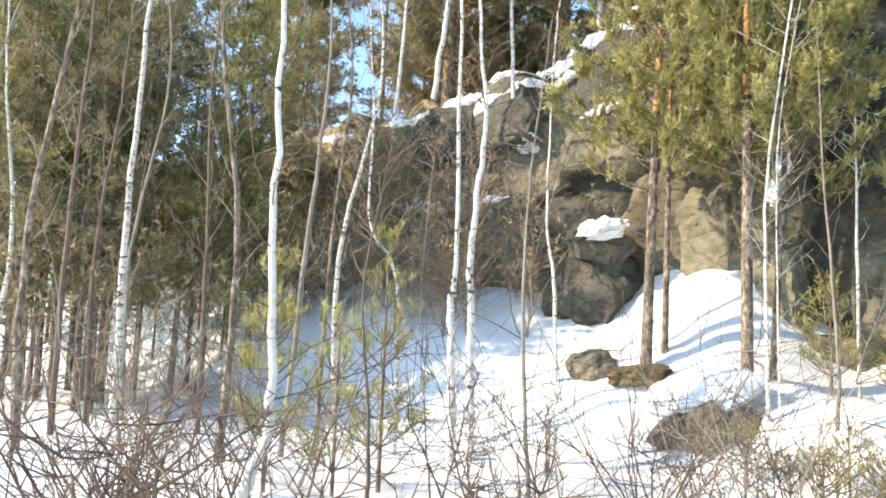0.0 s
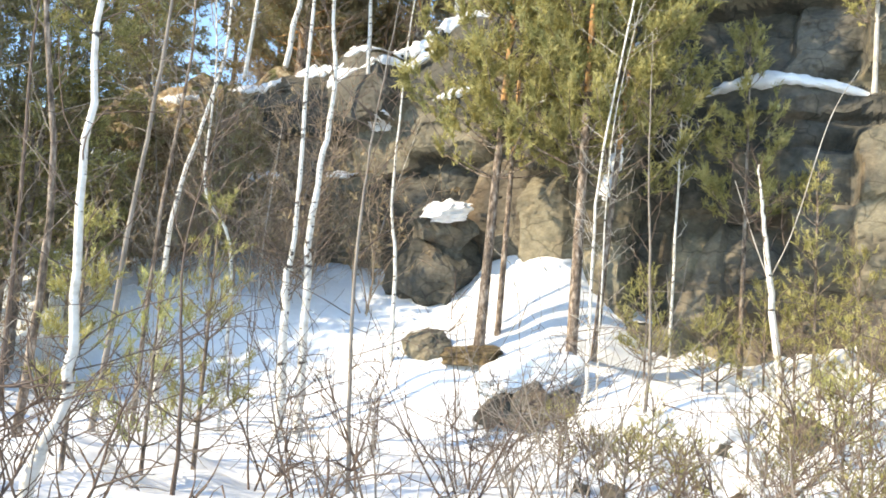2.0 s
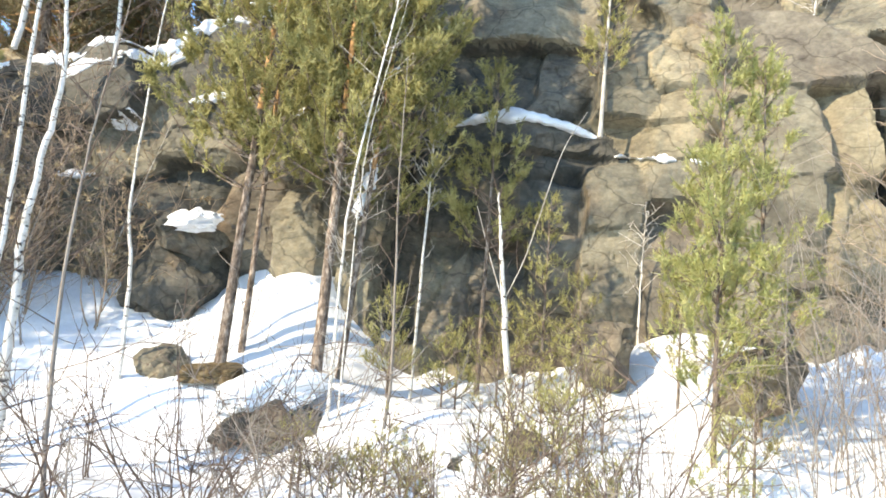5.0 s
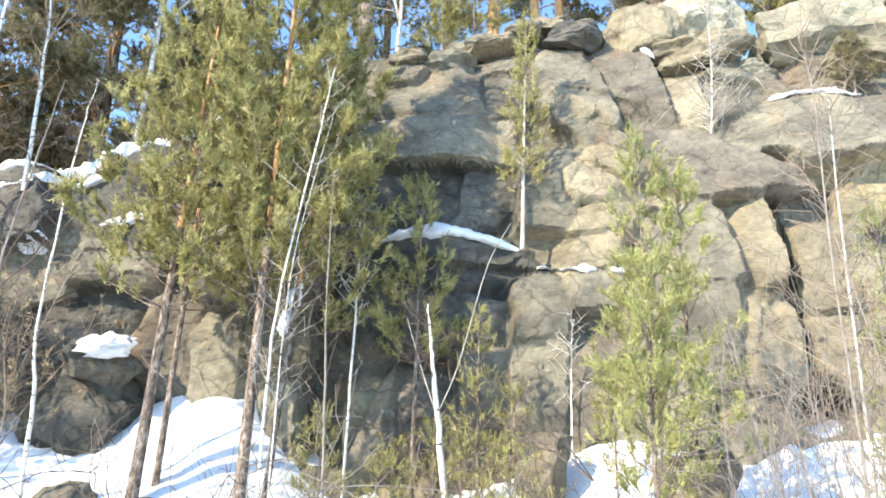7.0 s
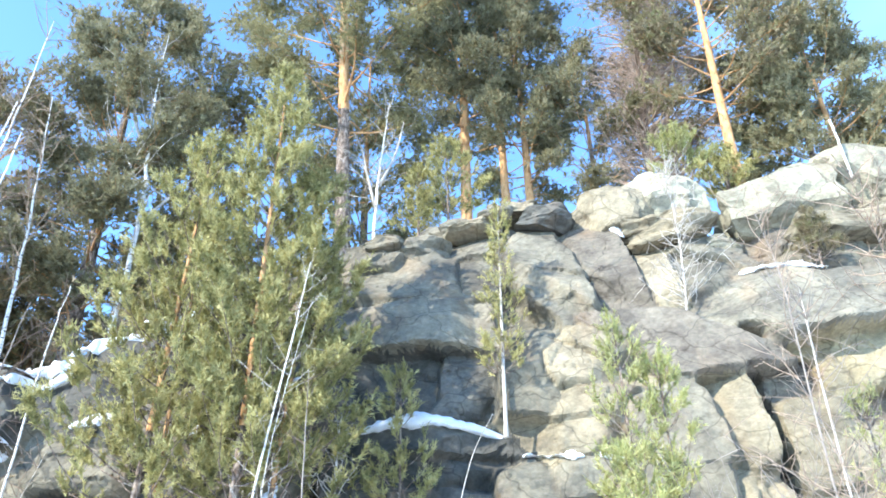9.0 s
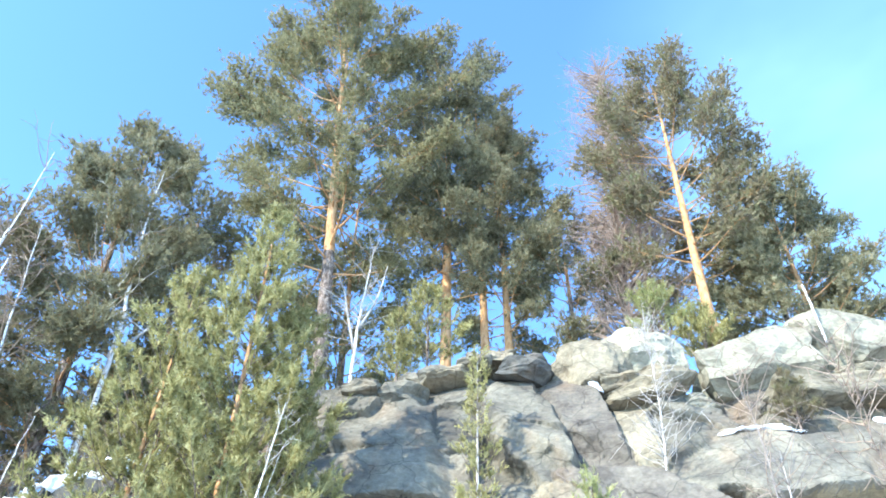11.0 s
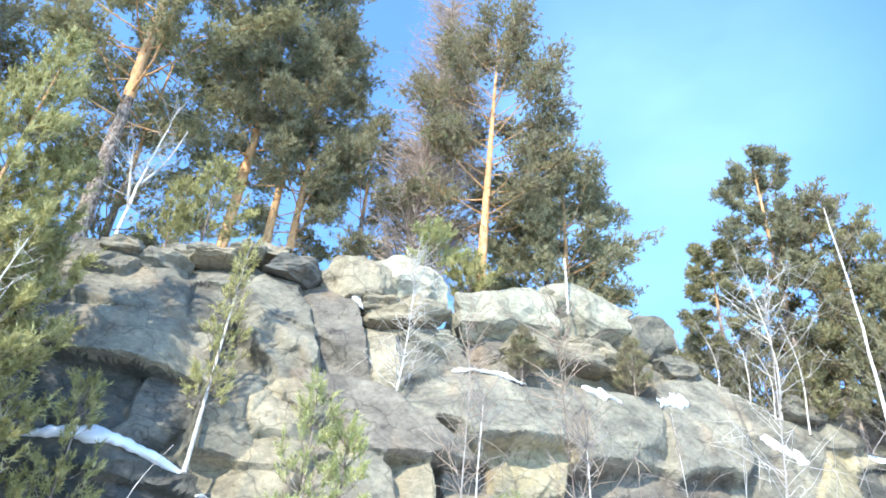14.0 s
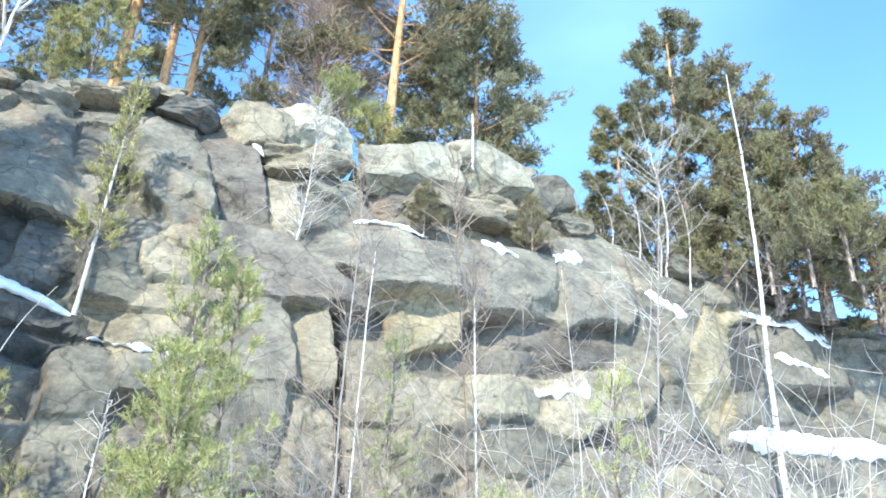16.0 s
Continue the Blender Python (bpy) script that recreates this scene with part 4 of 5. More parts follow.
def birch(ctrl, r0, seed, label, group, twigs=34, bark=None, twig_mat=None, first=0.25, reach=1.2, steep=1.0, r1=None, boughs=(), name="birch_tree", sub=3, fat=1.0, bough_mat=None):
    """A bare birch: white trunk through the given points (the first is its foot), thin rising branches with fine twigs."""
    r = np.random.default_rng(seed)
    foot = Vector(ctrl[0])
    tree = thing(name, foot, label, "tree", group)
    pts = [np.array(c, float) - np.array(foot) for c in ctrl]
    pts[0][2] -= 0.25
    path = smooth_path(pts, 7)
    path[1:-1] += r.normal(0, r0 * 0.16, path[1:-1].shape)
    t = np.linspace(0, 1, len(path))
    end = r0 * 0.13 if r1 is None else r1
    part("trunk", Tubes().add(path, r0 + (end - r0) * t, 9).mesh("trunk", bark or M_BIRCH), tree)
    for b in boughs:
        q = smooth_path([np.array(c, float) - np.array(foot) for c in b[:-1]], 5)
        part("bough", Tubes().add(q, np.linspace(b[-1], b[-1] * 0.35, len(q)), 7).mesh("bough", bough_mat or bark or M_BIRCH), tree)
    fine = Tubes()
    lines = [path] + [smooth_path([np.array(c, float) - np.array(foot) for c in b[:-1]], 5) for b in boughs]
    for _ in range(twigs):
        line = lines[int(r.integers(len(lines)))] if r.uniform() < 0.5 else lines[0]
        f = first + (0.99 - first) * r.uniform() if line is lines[0] else r.uniform(0.2, 1)
        c = np.array([np.interp(f, np.linspace(0, 1, len(line)), line[:, k]) for k in range(3)])
        a = r.uniform(0, 6.28)
        size = reach * r.uniform(0.45, 1.2) * (1.15 - 0.6 * f)
        p = bent(r, c, (math.cos(a), math.sin(a), steep * r.uniform(0.5, 1.3)), size, 6, 0.1, 0.13)
        fine.add(p, fat * np.linspace(max(r0 * 0.13, 0.007), 0.003, len(p)), 3)
        for _ in range(sub):
            g = int(r.integers(2, len(p)))
            d = unit(p[g] - p[g - 1] + r.normal(0, 0.55, 3))
            q = bent(r, p[g], d, size * r.uniform(0.2, 0.55), 4, -0.1, 0.16)
            fine.add(q, fat * np.linspace(0.0045, 0.002, len(q)), 3)
    if twigs:
        part("twig_spray", fine.mesh("twig_spray", twig_mat or M_TWIG), tree, kind="stuff")
    return tree


def shrub(place, height, stems, spread, seed, mat, label, group, thick=0.012, sub=5, name="shrub", leaves=0, fork=0.5):
    """A leafless shrub of forking stems."""
    r = np.random.default_rng(seed)
    ob = thing(name, place, label, "shrub", group)
    at_p, at_d = [], []
    for _ in range(stems):
        one = Tubes()
        a = r.uniform(0, 6.28)
        p = bent(r, (r.normal(0, 0.06), r.normal(0, 0.06), -0.1), (math.cos(a) * spread, math.sin(a) * spread, 1.0), height * r.uniform(0.6, 1.1), 8, 0.15, 0.10)
        one.add(p, np.linspace(thick, 0.003, len(p)), 4)
        for _ in range(sub):
            g = int(r.integers(2, len(p)))
            d = unit(unit(p[g] - p[g - 1]) + r.normal(0, fork, 3))
            q = bent(r, p[g], d, height * r.uniform(0.2, 0.5), 6, 0.12, 0.13)
            one.add(q, np.linspace(thick * 0.5, 0.002, len(q)), 3)
            for _ in range(leaves):
                k = int(r.integers(1, len(q)))
                at_p.append(q[k] + r.normal(0, 0.06, 3))
                at_d.append(unit(r.normal(0, 0.6, 3) + d))
            for _ in range(2):
                k = int(r.integers(1, len(q)))
                e = unit(q[k] - q[k - 1] + r.normal(0, 0.6, 3))
                one.add(bent(r, q[k], e, height * r.uniform(0.08, 0.25), 3, 0.1, 0.15), np.linspace(max(thick * 0.32, 0.004), 0.002, 4), 3)
        part("stem", one.mesh("stem", mat), ob)
    if leaves:
        v, f = tufts(r, np.array(at_p), np.array(at_d), 0.13, 0.055, 4)
        part("dry_leaves", mesh_of("dry_leaves", v, f, M_DRY), ob, "withered brown leaves", kind="stuff")
    return ob


# ---- near birches ----
NEAR = "white birches before the cliff"
def ground_at(x, y):
    return tuple(on_ground(x, y))
birch([ground_at(-1.72, 6.15), (-1.66, 6.18, 0.35), (-1.50, 6.22, 0.92), (-1.56, 6.21, 2.29), (-1.59, 6.20, 4.44), (-1.5, 6.2, 7.5)], 0.060, 51,
      "slender white birch with a crooked foot in snow", NEAR, 26, reach=1.5, r1=0.012)
birch([ground_at(-0.07, 12.0), (-0.10, 12.0, 1.0), (-0.16, 12.0, 2.2), (-0.10, 12.0, 2.8), (-0.13, 12.0, 7.2), (0.1, 12.1, 10.5)], 0.082, 52, "white birch growing beside its twin", NEAR, 34, reach=1.6, r1=0.01)
birch([ground_at(0.23, 12.0), (0.17, 12.0, 1.6), (0.16, 12.0, 3.42), (0.30, 12.0, 5.2), (0.15, 12.0, 7.2), (0.3, 12.1, 10.0)], 0.078, 53, "white birch growing beside its twin", NEAR, 34, reach=1.6, r1=0.01)
birch([ground_at(-0.92, 11.96), (-1.0, 11.95, 2.4), (-1.48, 11.91, 3.44), (-1.5, 11.9, 5.2), (-1.65, 11.89, 7.1), (-1.6, 11.9, 9.5)], 0.030, 54, "thin crooked birch sapling", NEAR, 40, bark=M_BIRCH_LOW, reach=1.3, twig_mat=M_RED_TWIG)
birch([ground_at(-5.70, 12.79), (-5.75, 12.8, 3.0), (-5.70, 12.79, 7.4), (-5.6, 12.8, 10.0)], 0.08, 55, "birch with patchy bark among young pines", NEAR, 30, bark=M_BIRCH_LOW, reach=1.5)
birch([ground_at(1.88, 14.88), (1.80, 14.9, 2.8), (1.64, 14.91, 4.13), (1.75, 15.1, 7.6), (1.88, 15.26, 9.0)], 0.045, 56, "thin white birch before dark rock", NEAR, 34, reach=1.4)
birch([ground_at(4.80, 12.10), (4.80, 12.1, 1.4), (4.82, 12.09, 4.27), (5.2, 11.8, 7.6), (5.31, 11.64, 8.8)], 0.037, 57, "slender pale birch beside a pine", NEAR, 30, reach=1.3, twig_mat=M_PALE_TWIG)
birch([ground_at(4.95, 12.0), (4.95, 12.05, 2.5), (5.0, 12.0, 5.2), (5.4, 11.7, 8.0)], 0.018, 58, "slender pale birch beside a pine", NEAR, 20, reach=1.0, twig_mat=M_PALE_TWIG)
birch([ground_at(7.33, 10.53), (7.25, 10.6, 1.2), (7.07, 10.69, 2.9), (7.05, 10.85, 3.75), (7.0, 10.9, 4.5)], 0.075, 59, "stout white birch forked low with bare limbs", NEAR, 26, bark=M_BIRCH, reach=1.2, r1=0.012, bough_mat=M_PALE_TWIG,
      boughs=[[(7.1, 10.66, 2.6), (6.85, 10.75, 3.3), (6.6, 10.9, 4.2), 0.013], [(7.1, 10.66, 2.7), (7.4, 10.55, 3.5), (7.85, 10.4, 5.2), (8.2, 10.2, 6.0), 0.011]])
birch([ground_at(8.33, 4.73), (8.35, 4.7, 2.0), (8.30, 4.7, 4.0), (8.36, 4.68, 6.0), (8.2, 4.7, 7.0)], 0.022, 60, "thin reddish birch sapling", NEAR, 40, bark=M_GREY_TWIG, reach=1.3, twig_mat=M_RED_TWIG)
birch([ground_at(8.75, 4.55), (8.7, 4.5, 2.2), (8.5, 4.6, 3.6), (8.3, 4.8, 5.0)], 0.018, 61, "thin reddish birch sapling", NEAR, 30, bark=M_GREY_TWIG, reach=1.1, twig_mat=M_RED_TWIG)
birch([(20.82, 0.60, 3.3), (20.83, 0.55, 6.5), (20.83, 0.37, 11.6), (20.83, 0.45, 16.4)], 0.085, 62, "tall leaning white birch with a bare top", NEAR, 40, reach=1.5, r1=0.012, first=0.35, twig_mat=M_GREY_TWIG, fat=0.9)

# ---- pines before the cliff ----
FRONT = "pines before the cliff"
BUSHY = dict(young=True, tuft=0.115, blade=0.026, blades=24, shoot=0.36, plume=5)
pine(ground_at(3.51, 14.58), 11.9, 0.27, 2.4, 0.10, 71, "young", "bushy pine with a slim orange trunk", FRONT, lean=(0.55, 0.3), orange=0.38, whorls=18, per_branch=40, **BUSHY)
pine(ground_at(3.95, 14.9), 9.9, 0.34, 2.0, 0.06, 70, "young", "slimmer pine beside a bushy one", FRONT, lean=(0.3, 0.3), orange=0.35, whorls=13, per_branch=30, **BUSHY)
pine(ground_at(5.0, 13.5), 13.7, 0.24, 2.2, 0.10, 72, "young", "tall bushy pine before the cliff", FRONT, lean=(0.18, 0.10), orange=0.35, whorls=25, per_branch=54, **BUSHY)
pine(ground_at(5.5, 13.7), 10.8, 0.26, 2.4, 0.06, 69, "young", "slimmer pine beside a tall bushy one", FRONT, lean=(0.80, -0.20), orange=0.35, whorls=18, per_branch=50, **BUSHY)
SPRIG = dict(young=True, orange=1, tuft=0.095, blade=0.018, blades=24, shoot=0.26, plume=3)
pine(ground_at(8.20, 13.22), 6.7, 0.40, 1.15, 0.05, 73, "young", "small upright young pine", FRONT, whorls=8, per_branch=26, **SPRIG)
pine(ground_at(9.42, 8.35), 6.4, 0.16, 1.15, 0.045, 74, "pale", "bushy yellow-green young pine", FRONT, whorls=10, per_branch=22, **SPRIG)
pine(ground_at(10.15, 8.2), 5.7, 0.14, 1.1, 0.045, 75, "pale", "bushy yellow-green young pine", FRONT, whorls=9, per_branch=22, **SPRIG)
pine(ground_at(8.9, 7.9), 4.2, 0.1, 0.9, 0.035, 76, "pale", "bushy yellow-green young pine", FRONT, whorls=8, per_branch=20, **SPRIG)

# ---- trees on the cliff and its top ----
TOP = "old pines on the cliff top"
def up_top(x, y):
    p = Vector((x, y, 0))
    return Vector((x, y, top_height(p.dot(ALONG), p.dot(INWARD))))
def topped(x, y, tip, *rest, **more):
    base = up_top(x, y)
    return pine(base, tip - base.z, *rest, **more)
OLD = dict(tuft=0.17, blade=0.050, blades=8)
topped(10.04, 19.99, 35.5, 0.32, 6.0, 0.30, 81, "old", "tall old pine with orange upper trunk", TOP, lean=(-0.9, 0.4), orange=0.36, whorls=26, per_branch=118, **OLD)
topped(14.67, 19.5, 36.3, 0.34, 4.0, 0.26, 82, "dark", "tall old pine with dense dark crown", TOP, lean=(0.4, 0), orange=0.15, whorls=22, per_branch=56, **OLD)
topped(15.88, 18.53, 33.0, 0.35, 3.0, 0.20, 83, "dark", "old pine with orange trunk and dark crown", TOP, orange=0.05, whorls=18, per_branch=54, **OLD)
topped(16.6, 18.0, 29.0, 0.30, 3.0, 0.20, 84, "dark", "old pine with orange trunk and dark crown", TOP, orange=0.05, whorls=18, per_branch=54, **OLD)
topped(19.35, 11.35, 29.3, 0.40, 3.6, 0.22, 85, "brown", "tall pine with slim orange trunk and browned crown", TOP, lean=(0.4, -0.3), orange=0.12, whorls=19, per_branch=58, **OLD)
topped(22.5, 9.4, 22.0, 0.20, 2.8, 0.18, 86, "dark", "broad pine behind pale boulders", TOP, orange=0.5, whorls=14, per_branch=54, **OLD)
topped(2.8, 22.0, 23.3, 0.12, 3.3, 0.24, 87, "dark", "broad dark pine on the slope top", TOP, orange=0.7, whorls=22, per_branch=72, **OLD)
topped(-0.6, 23.0, 18.6, 0.12, 3.0, 0.24, 88, "brown", "broad browned pine on the slope top", TOP, orange=0.4, whorls=15, per_branch=50, **OLD)
topped(24.65, 2.5, 22.0, 0.2, 1.6, 0.16, 89, "dark", "narrow pine on the cliff top", TOP, orange=0.6, whorls=15, per_branch=32, **OLD)
topped(24.4, 4.6, 18.6, 0.30, 1.0, 0.10, 90, "old", "young pine on the cliff top", TOP, orange=0.6, whorls=11, per_branch=32, **OLD)
topped(25.8, -1.2, 16.9, 0.06, 2.1, 0.2, 91, "brown", "broad spreading pine on the cliff top", TOP, orange=0.6, whorls=14, per_branch=30, **OLD)
topped(26.2, -2.7, 12.8, 0.04, 1.8, 0.2, 92, "dark", "broad spreading pine on the cliff top", TOP, orange=0.6, whorls=12, per_branch=32, **OLD)

topped(25.2, 1.3, 20.0, 0.15, 1.8, 0.14, 79, "brown", "narrow pine on the cliff top", TOP, orange=0.6, whorls=13, per_branch=30, **OLD)
topped(25.5, 0.1, 18.2, 0.12, 2.0, 0.14, 80, "old", "broad spreading pine on the cliff top", TOP, orange=0.6, whorls=12, per_branch=32, **OLD)
topped(23.3, 10.6, 24.5, 0.15, 2.6, 0.16, 94, "dark", "broad pine behind pale boulders", TOP, orange=0.5, whorls=14, per_branch=54, **OLD)
topped(19.0, 16.8, 25.0, 0.12, 2.8, 0.18, 95, "dark", "shaded dark pine behind orange trunks", TOP, orange=0.6, whorls=13, per_branch=44, **OLD)
topped(12.0, 22.5, 27.0, 0.15, 3.2, 0.2, 96, "old", "broad pine behind a taller one", TOP, orange=0.5, whorls=14, per_branch=44, **OLD)
topped(5.6, 23.5, 24.0, 0.2, 3.0, 0.2, 97, "brown", "browned pine at the wood's edge", TOP, orange=0.75, whorls=13, per_branch=40, **OLD)
topped(26.5, 6.5, 15.5, 0.15, 1.5, 0.14, 98, "dark", "broad pine at the wood's edge", TOP, orange=0.6, whorls=11, per_branch=36, **OLD)
SMALL = "small pines on the rock"
pine((12.24, 17.13, 13.3), 5.0, 0.34, 1.6, 0.06, 101, "young", "bushy young pine rooted on the cliff rim", SMALL, young=True, orange=1, whorls=10, per_branch=44, plume=3, shoot=0.2, tuft=0.10, blade=0.024, blades=15)
pine((11.4, 17.6, 13.5), 3.6, 0.25, 0.8, 0.05, 102, "young", "bushy young pine rooted on the cliff rim", SMALL, young=True, orange=1, whorls=8, per_branch=24, shoot=0.2, tuft=0.10, blade=0.024, blades=15)
pine((17.75, 12.25, 14.6), 2.9, 0.30, 1.45, 0.08, 103, "pale", "low rounded pine behind a pale boulder", SMALL, young=True, orange=1, whorls=7, per_branch=40, shoot=0.22, tuft=0.11, blade=0.024, blades=15)
pine((18.6, 11.2, 14.0), 2.3, 0.30, 1.2, 0.08, 104, "young", "low rounded pine behind a pale boulder", SMALL, young=True, orange=1, whorls=6, per_branch=36, shoot=0.22, tuft=0.11, blade=0.024, blades=15)
pine(cliff_place(-0.2, 15.9, 6.75), 5.6, 0.16, 0.5, 0.04, 105, "young", "narrow spindly pine rooted on a rock ledge", SMALL, lean=(0.25, 0.1), young=True, orange=1, whorls=15, per_branch=9, tuft=0.085, blade=0.017, blades=20, shoot=0.2, plume=2, bark=M_PALE_TWIG)
pine(cliff_place(7.35, 16.9, 10.3), 1.5, 0.1, 0.5, 0.03, 107, "brown", "small browned pine on a snowy ledge", SMALL, young=True, orange=1, whorls=7, per_branch=14, tuft=0.12, blade=0.018)
pine(cliff_place(10.55, 16.8, 10.3), 1.9, 0.1, 0.55, 0.03, 108, "brown", "small browned pine on a snowy ledge", SMALL, young=True, orange=1, whorls=8, per_branch=14, tuft=0.12, blade=0.018)
for k, (x, y, h, w) in enumerate([(25.0, 0.6, 4.5, 1.5), (25.6, -0.6, 5.0, 1.6), (24.9, -2.2, 4.2, 1.7), (25.3, -4.0, 3.6, 1.6), (23.9, 4.4, 2.6, 0.9), (24.3, 6.0, 2.4, 0.9), (23.2, 7.6, 2.2, 1.0), (24.6, 3.6, 3.4, 1.1), (23.6, -0.9, 3.0, 1.4), (23.4, -1.9, 2.8, 1.4), (23.9, 0.2, 3.2, 1.3), (24.2, 2.4, 2.6, 1.0)]):
    pine(up_top(x, y), h, 0.06, w, 0.06, 150 + k, ("dark", "old")[k % 2], "low bushy pine at the wood's edge", SMALL, young=True, orange=1, whorls=9, per_branch=40, plume=3, shoot=0.24, tuft=0.16, blade=0.044, blades=6)
# bare trees of the cliff top
BARE = "bare birches on the cliff"
birch([up_top(10.67, 19.26), (10.75, 19.2, 17.0), (11.07, 19.05, 21.0)], 0.085, 111, "white forked birch on the cliff top", BARE, 40, reach=2.2, twig_mat=M_PALE_TWIG, first=0.3, fat=1.6, bough_mat=M_PALE_TWIG,
      boughs=[[(10.72, 19.2, 16.2), (10.4, 19.4, 17.8), (10.22, 19.5, 18.9), 0.06], [(10.8, 19.2, 17.2), (11.3, 19.0, 18.6), (11.6, 18.9, 20.2), 0.06]])
birch([up_top(3.46, 20.10), (3.6, 20.1, 14.0), (3.3, 20.1, 17.5), (3.26, 20.13, 21.0)], 0.09, 112, "leaning white birch with forked bare limbs", BARE, 44, reach=2.2, twig_mat=M_PALE_TWIG, first=0.3, fat=1.6, bough_mat=M_PALE_TWIG,
      boughs=[[(3.5, 20.1, 14.5), (2.9, 20.2, 15.8), (2.1, 20.3, 16.6), 0.05], [(3.4, 20.1, 16.0), (2.8, 20.2, 17.5), (2.55, 20.2, 19.4), 0.06], [(3.5, 20.1, 13.6), (4.2, 19.9, 14.6), (4.6, 19.8, 15.4), 0.05]])
birch([up_top(-0.9, 19.3), (-0.5, 19.3, 11.5), (-0.14, 19.31, 14.1), (0.04, 19.32, 19.0)], 0.075, 113, "leaning white birch with fine reddish twigs", BARE, 50, reach=2.2, twig_mat=M_RED_TWIG, first=0.3, fat=1.6)
birch([up_top(1.2, 19.5), (1.0, 19.5, 12.0), (0.6, 19.5, 16.5)], 0.06, 114, "thin bare birch on the slope top", BARE, 50, reach=2.0, twig_mat=M_RED_TWIG, first=0.3, fat=1.6)
birch([up_top(-2.0, 20.5), (-1.8, 20.5, 12.0), (-2.2, 20.5, 17.5)], 0.06, 115, "thin bare birch on the slope top", BARE, 60, reach=2.2, twig_mat=M_RED_TWIG, first=0.25, fat=1.6)
birch([up_top(19.49, 14.72), (19.6, 14.6, 20.0), (19.9, 14.4, 26.0), (20.2, 13.9, 34.5)], 0.20, 116, "tall bare larch with a haze of grey twigs", BARE, 460, bark=M_GREY_TWIG, twig_mat=M_LARCH_TWIG, reach=2.9, first=0.2, steep=0.5, sub=9, name="larch_tree", fat=2.1)
birch([up_top(20.3, 14.2), (20.4, 14.1, 20.0), (20.8, 13.8, 26.0), (21.1, 13.3, 32.5)], 0.16, 117, "tall bare larch with a haze of grey twigs", BARE, 380, bark=M_GREY_TWIG, twig_mat=M_LARCH_TWIG, reach=2.7, first=0.2, steep=0.5, sub=9, name="larch_tree", fat=2.1)
birch([cliff_place(3.95, 16.6, 8.9), cliff_place(4.1, 16.4, 10.8), cliff_place(4.15, 16.4, 13.3)], 0.024, 118, "small white birch rooted in a cliff crack", BARE, 80, reach=1.2, twig_mat=M_PALE_TWIG, first=0.15, fat=1.6)
birch([up_top(25.3, 5.6), (25.3, 5.6, 15.5)], 0.05, 119, "pale bare birch at the wood's edge", BARE, 40, bark=M_PALE_TWIG, reach=1.4, twig_mat=M_PALE_TWIG)
birch([up_top(25.0, 6.3), (25.1, 6.4, 16.0)], 0.05, 120, "pale bare birch at the wood's edge", BARE, 40, bark=M_PALE_TWIG, reach=1.4, twig_mat=M_PALE_TWIG)
birch([up_top(23.4, 3.2), (23.3, 3.0, 13.5), (23.0, 3.6, 18.0)], 0.05, 121, "pale leaning birch on the cliff top", BARE, 40, bark=M_PALE_TWIG, reach=1.6, twig_mat=M_GREY_TWIG)
birch([cliff_place(9.1, 17.7, 13.6), cliff_place(9.08, 17.7, 14.6), cliff_place(9.05, 17.7, 15.3)], 0.04, 122, "broken dead trunk standing on the rim", BARE, 5, bark=M_BIRCH_LOW, reach=0.8, r1=0.03, first=0.4, name="dead_trunk")
# saplings and shrubs at the cliff's foot
SAP = "bare saplings before the cliff"
birch([ground_at(12.62, 1.96), (12.62, 1.9, 3.3), (12.70, 1.53, 8.0), (12.75, 1.5, 9.2)], 0.026, 131, "slender pale green-grey sapling", SAP, 60, bark=M_GREY_TWIG, reach=1.6, twig_mat=M_PALE_TWIG, first=0.3)
birch([ground_at(10.04, 3.61), (9.98, 3.73, 4.94), (9.9, 3.7, 5.6)], 0.022, 132, "slender pale sapling in the thicket", SAP, 44, bark=M_PALE_TWIG, reach=1.2, twig_mat=M_GREY_TWIG, first=0.2)
birch([ground_at(9.23, 5.14), (9.28, 5.05, 5.19), (9.3, 5.0, 6.4)], 0.022, 133, "slender pale sapling in the thicket", SAP, 44, bark=M_PALE_TWIG, reach=1.2, twig_mat=M_GREY_TWIG, first=0.2)
birch([ground_at(6.74, 13.15), (6.77, 13.14, 4.51), (6.8, 13.1, 6.5)], 0.035, 134, "thin pale birch before the rock", SAP, 24, reach=0.8, twig_mat=M_PALE_TWIG, first=0.3, fat=1.6)
birch([ground_at(10.6, 11.4), (10.61, 11.39, 3.8), (10.6, 11.3, 4.8)], 0.025, 135, "thin pale birch before the rock", SAP, 24, reach=0.7, twig_mat=M_PALE_TWIG, first=0.3, fat=1.6)
birch([ground_at(0.78, 7.96), (0.65, 7.97, 1.87), (0.7, 7.97, 3.4), (0.9, 7.97, 5.2)], 0.026, 136, "thin dark sapling with rising branches", SAP, 20, bark=M_GREY_TWIG, reach=1.1, first=0.2)
birch([ground_at(-0.78, 6.96), (-0.78, 6.96, 0.8), (-0.9, 7.0, 2.0), (-0.7, 7.0, 3.4)], 0.024, 137, "thin dark sapling with rising branches", SAP, 22, bark=M_TWIG, reach=1.0, first=0.15)
birch([ground_at(5.4, 11.2), (5.45, 11.2, 1.6), (5.3, 11.2, 4.2), (5.2, 11.1, 6.5)], 0.035, 138, "thin crooked sapling beside a boulder", SAP, 26, bark=M_GREY_TWIG, reach=1.2, first=0.2)
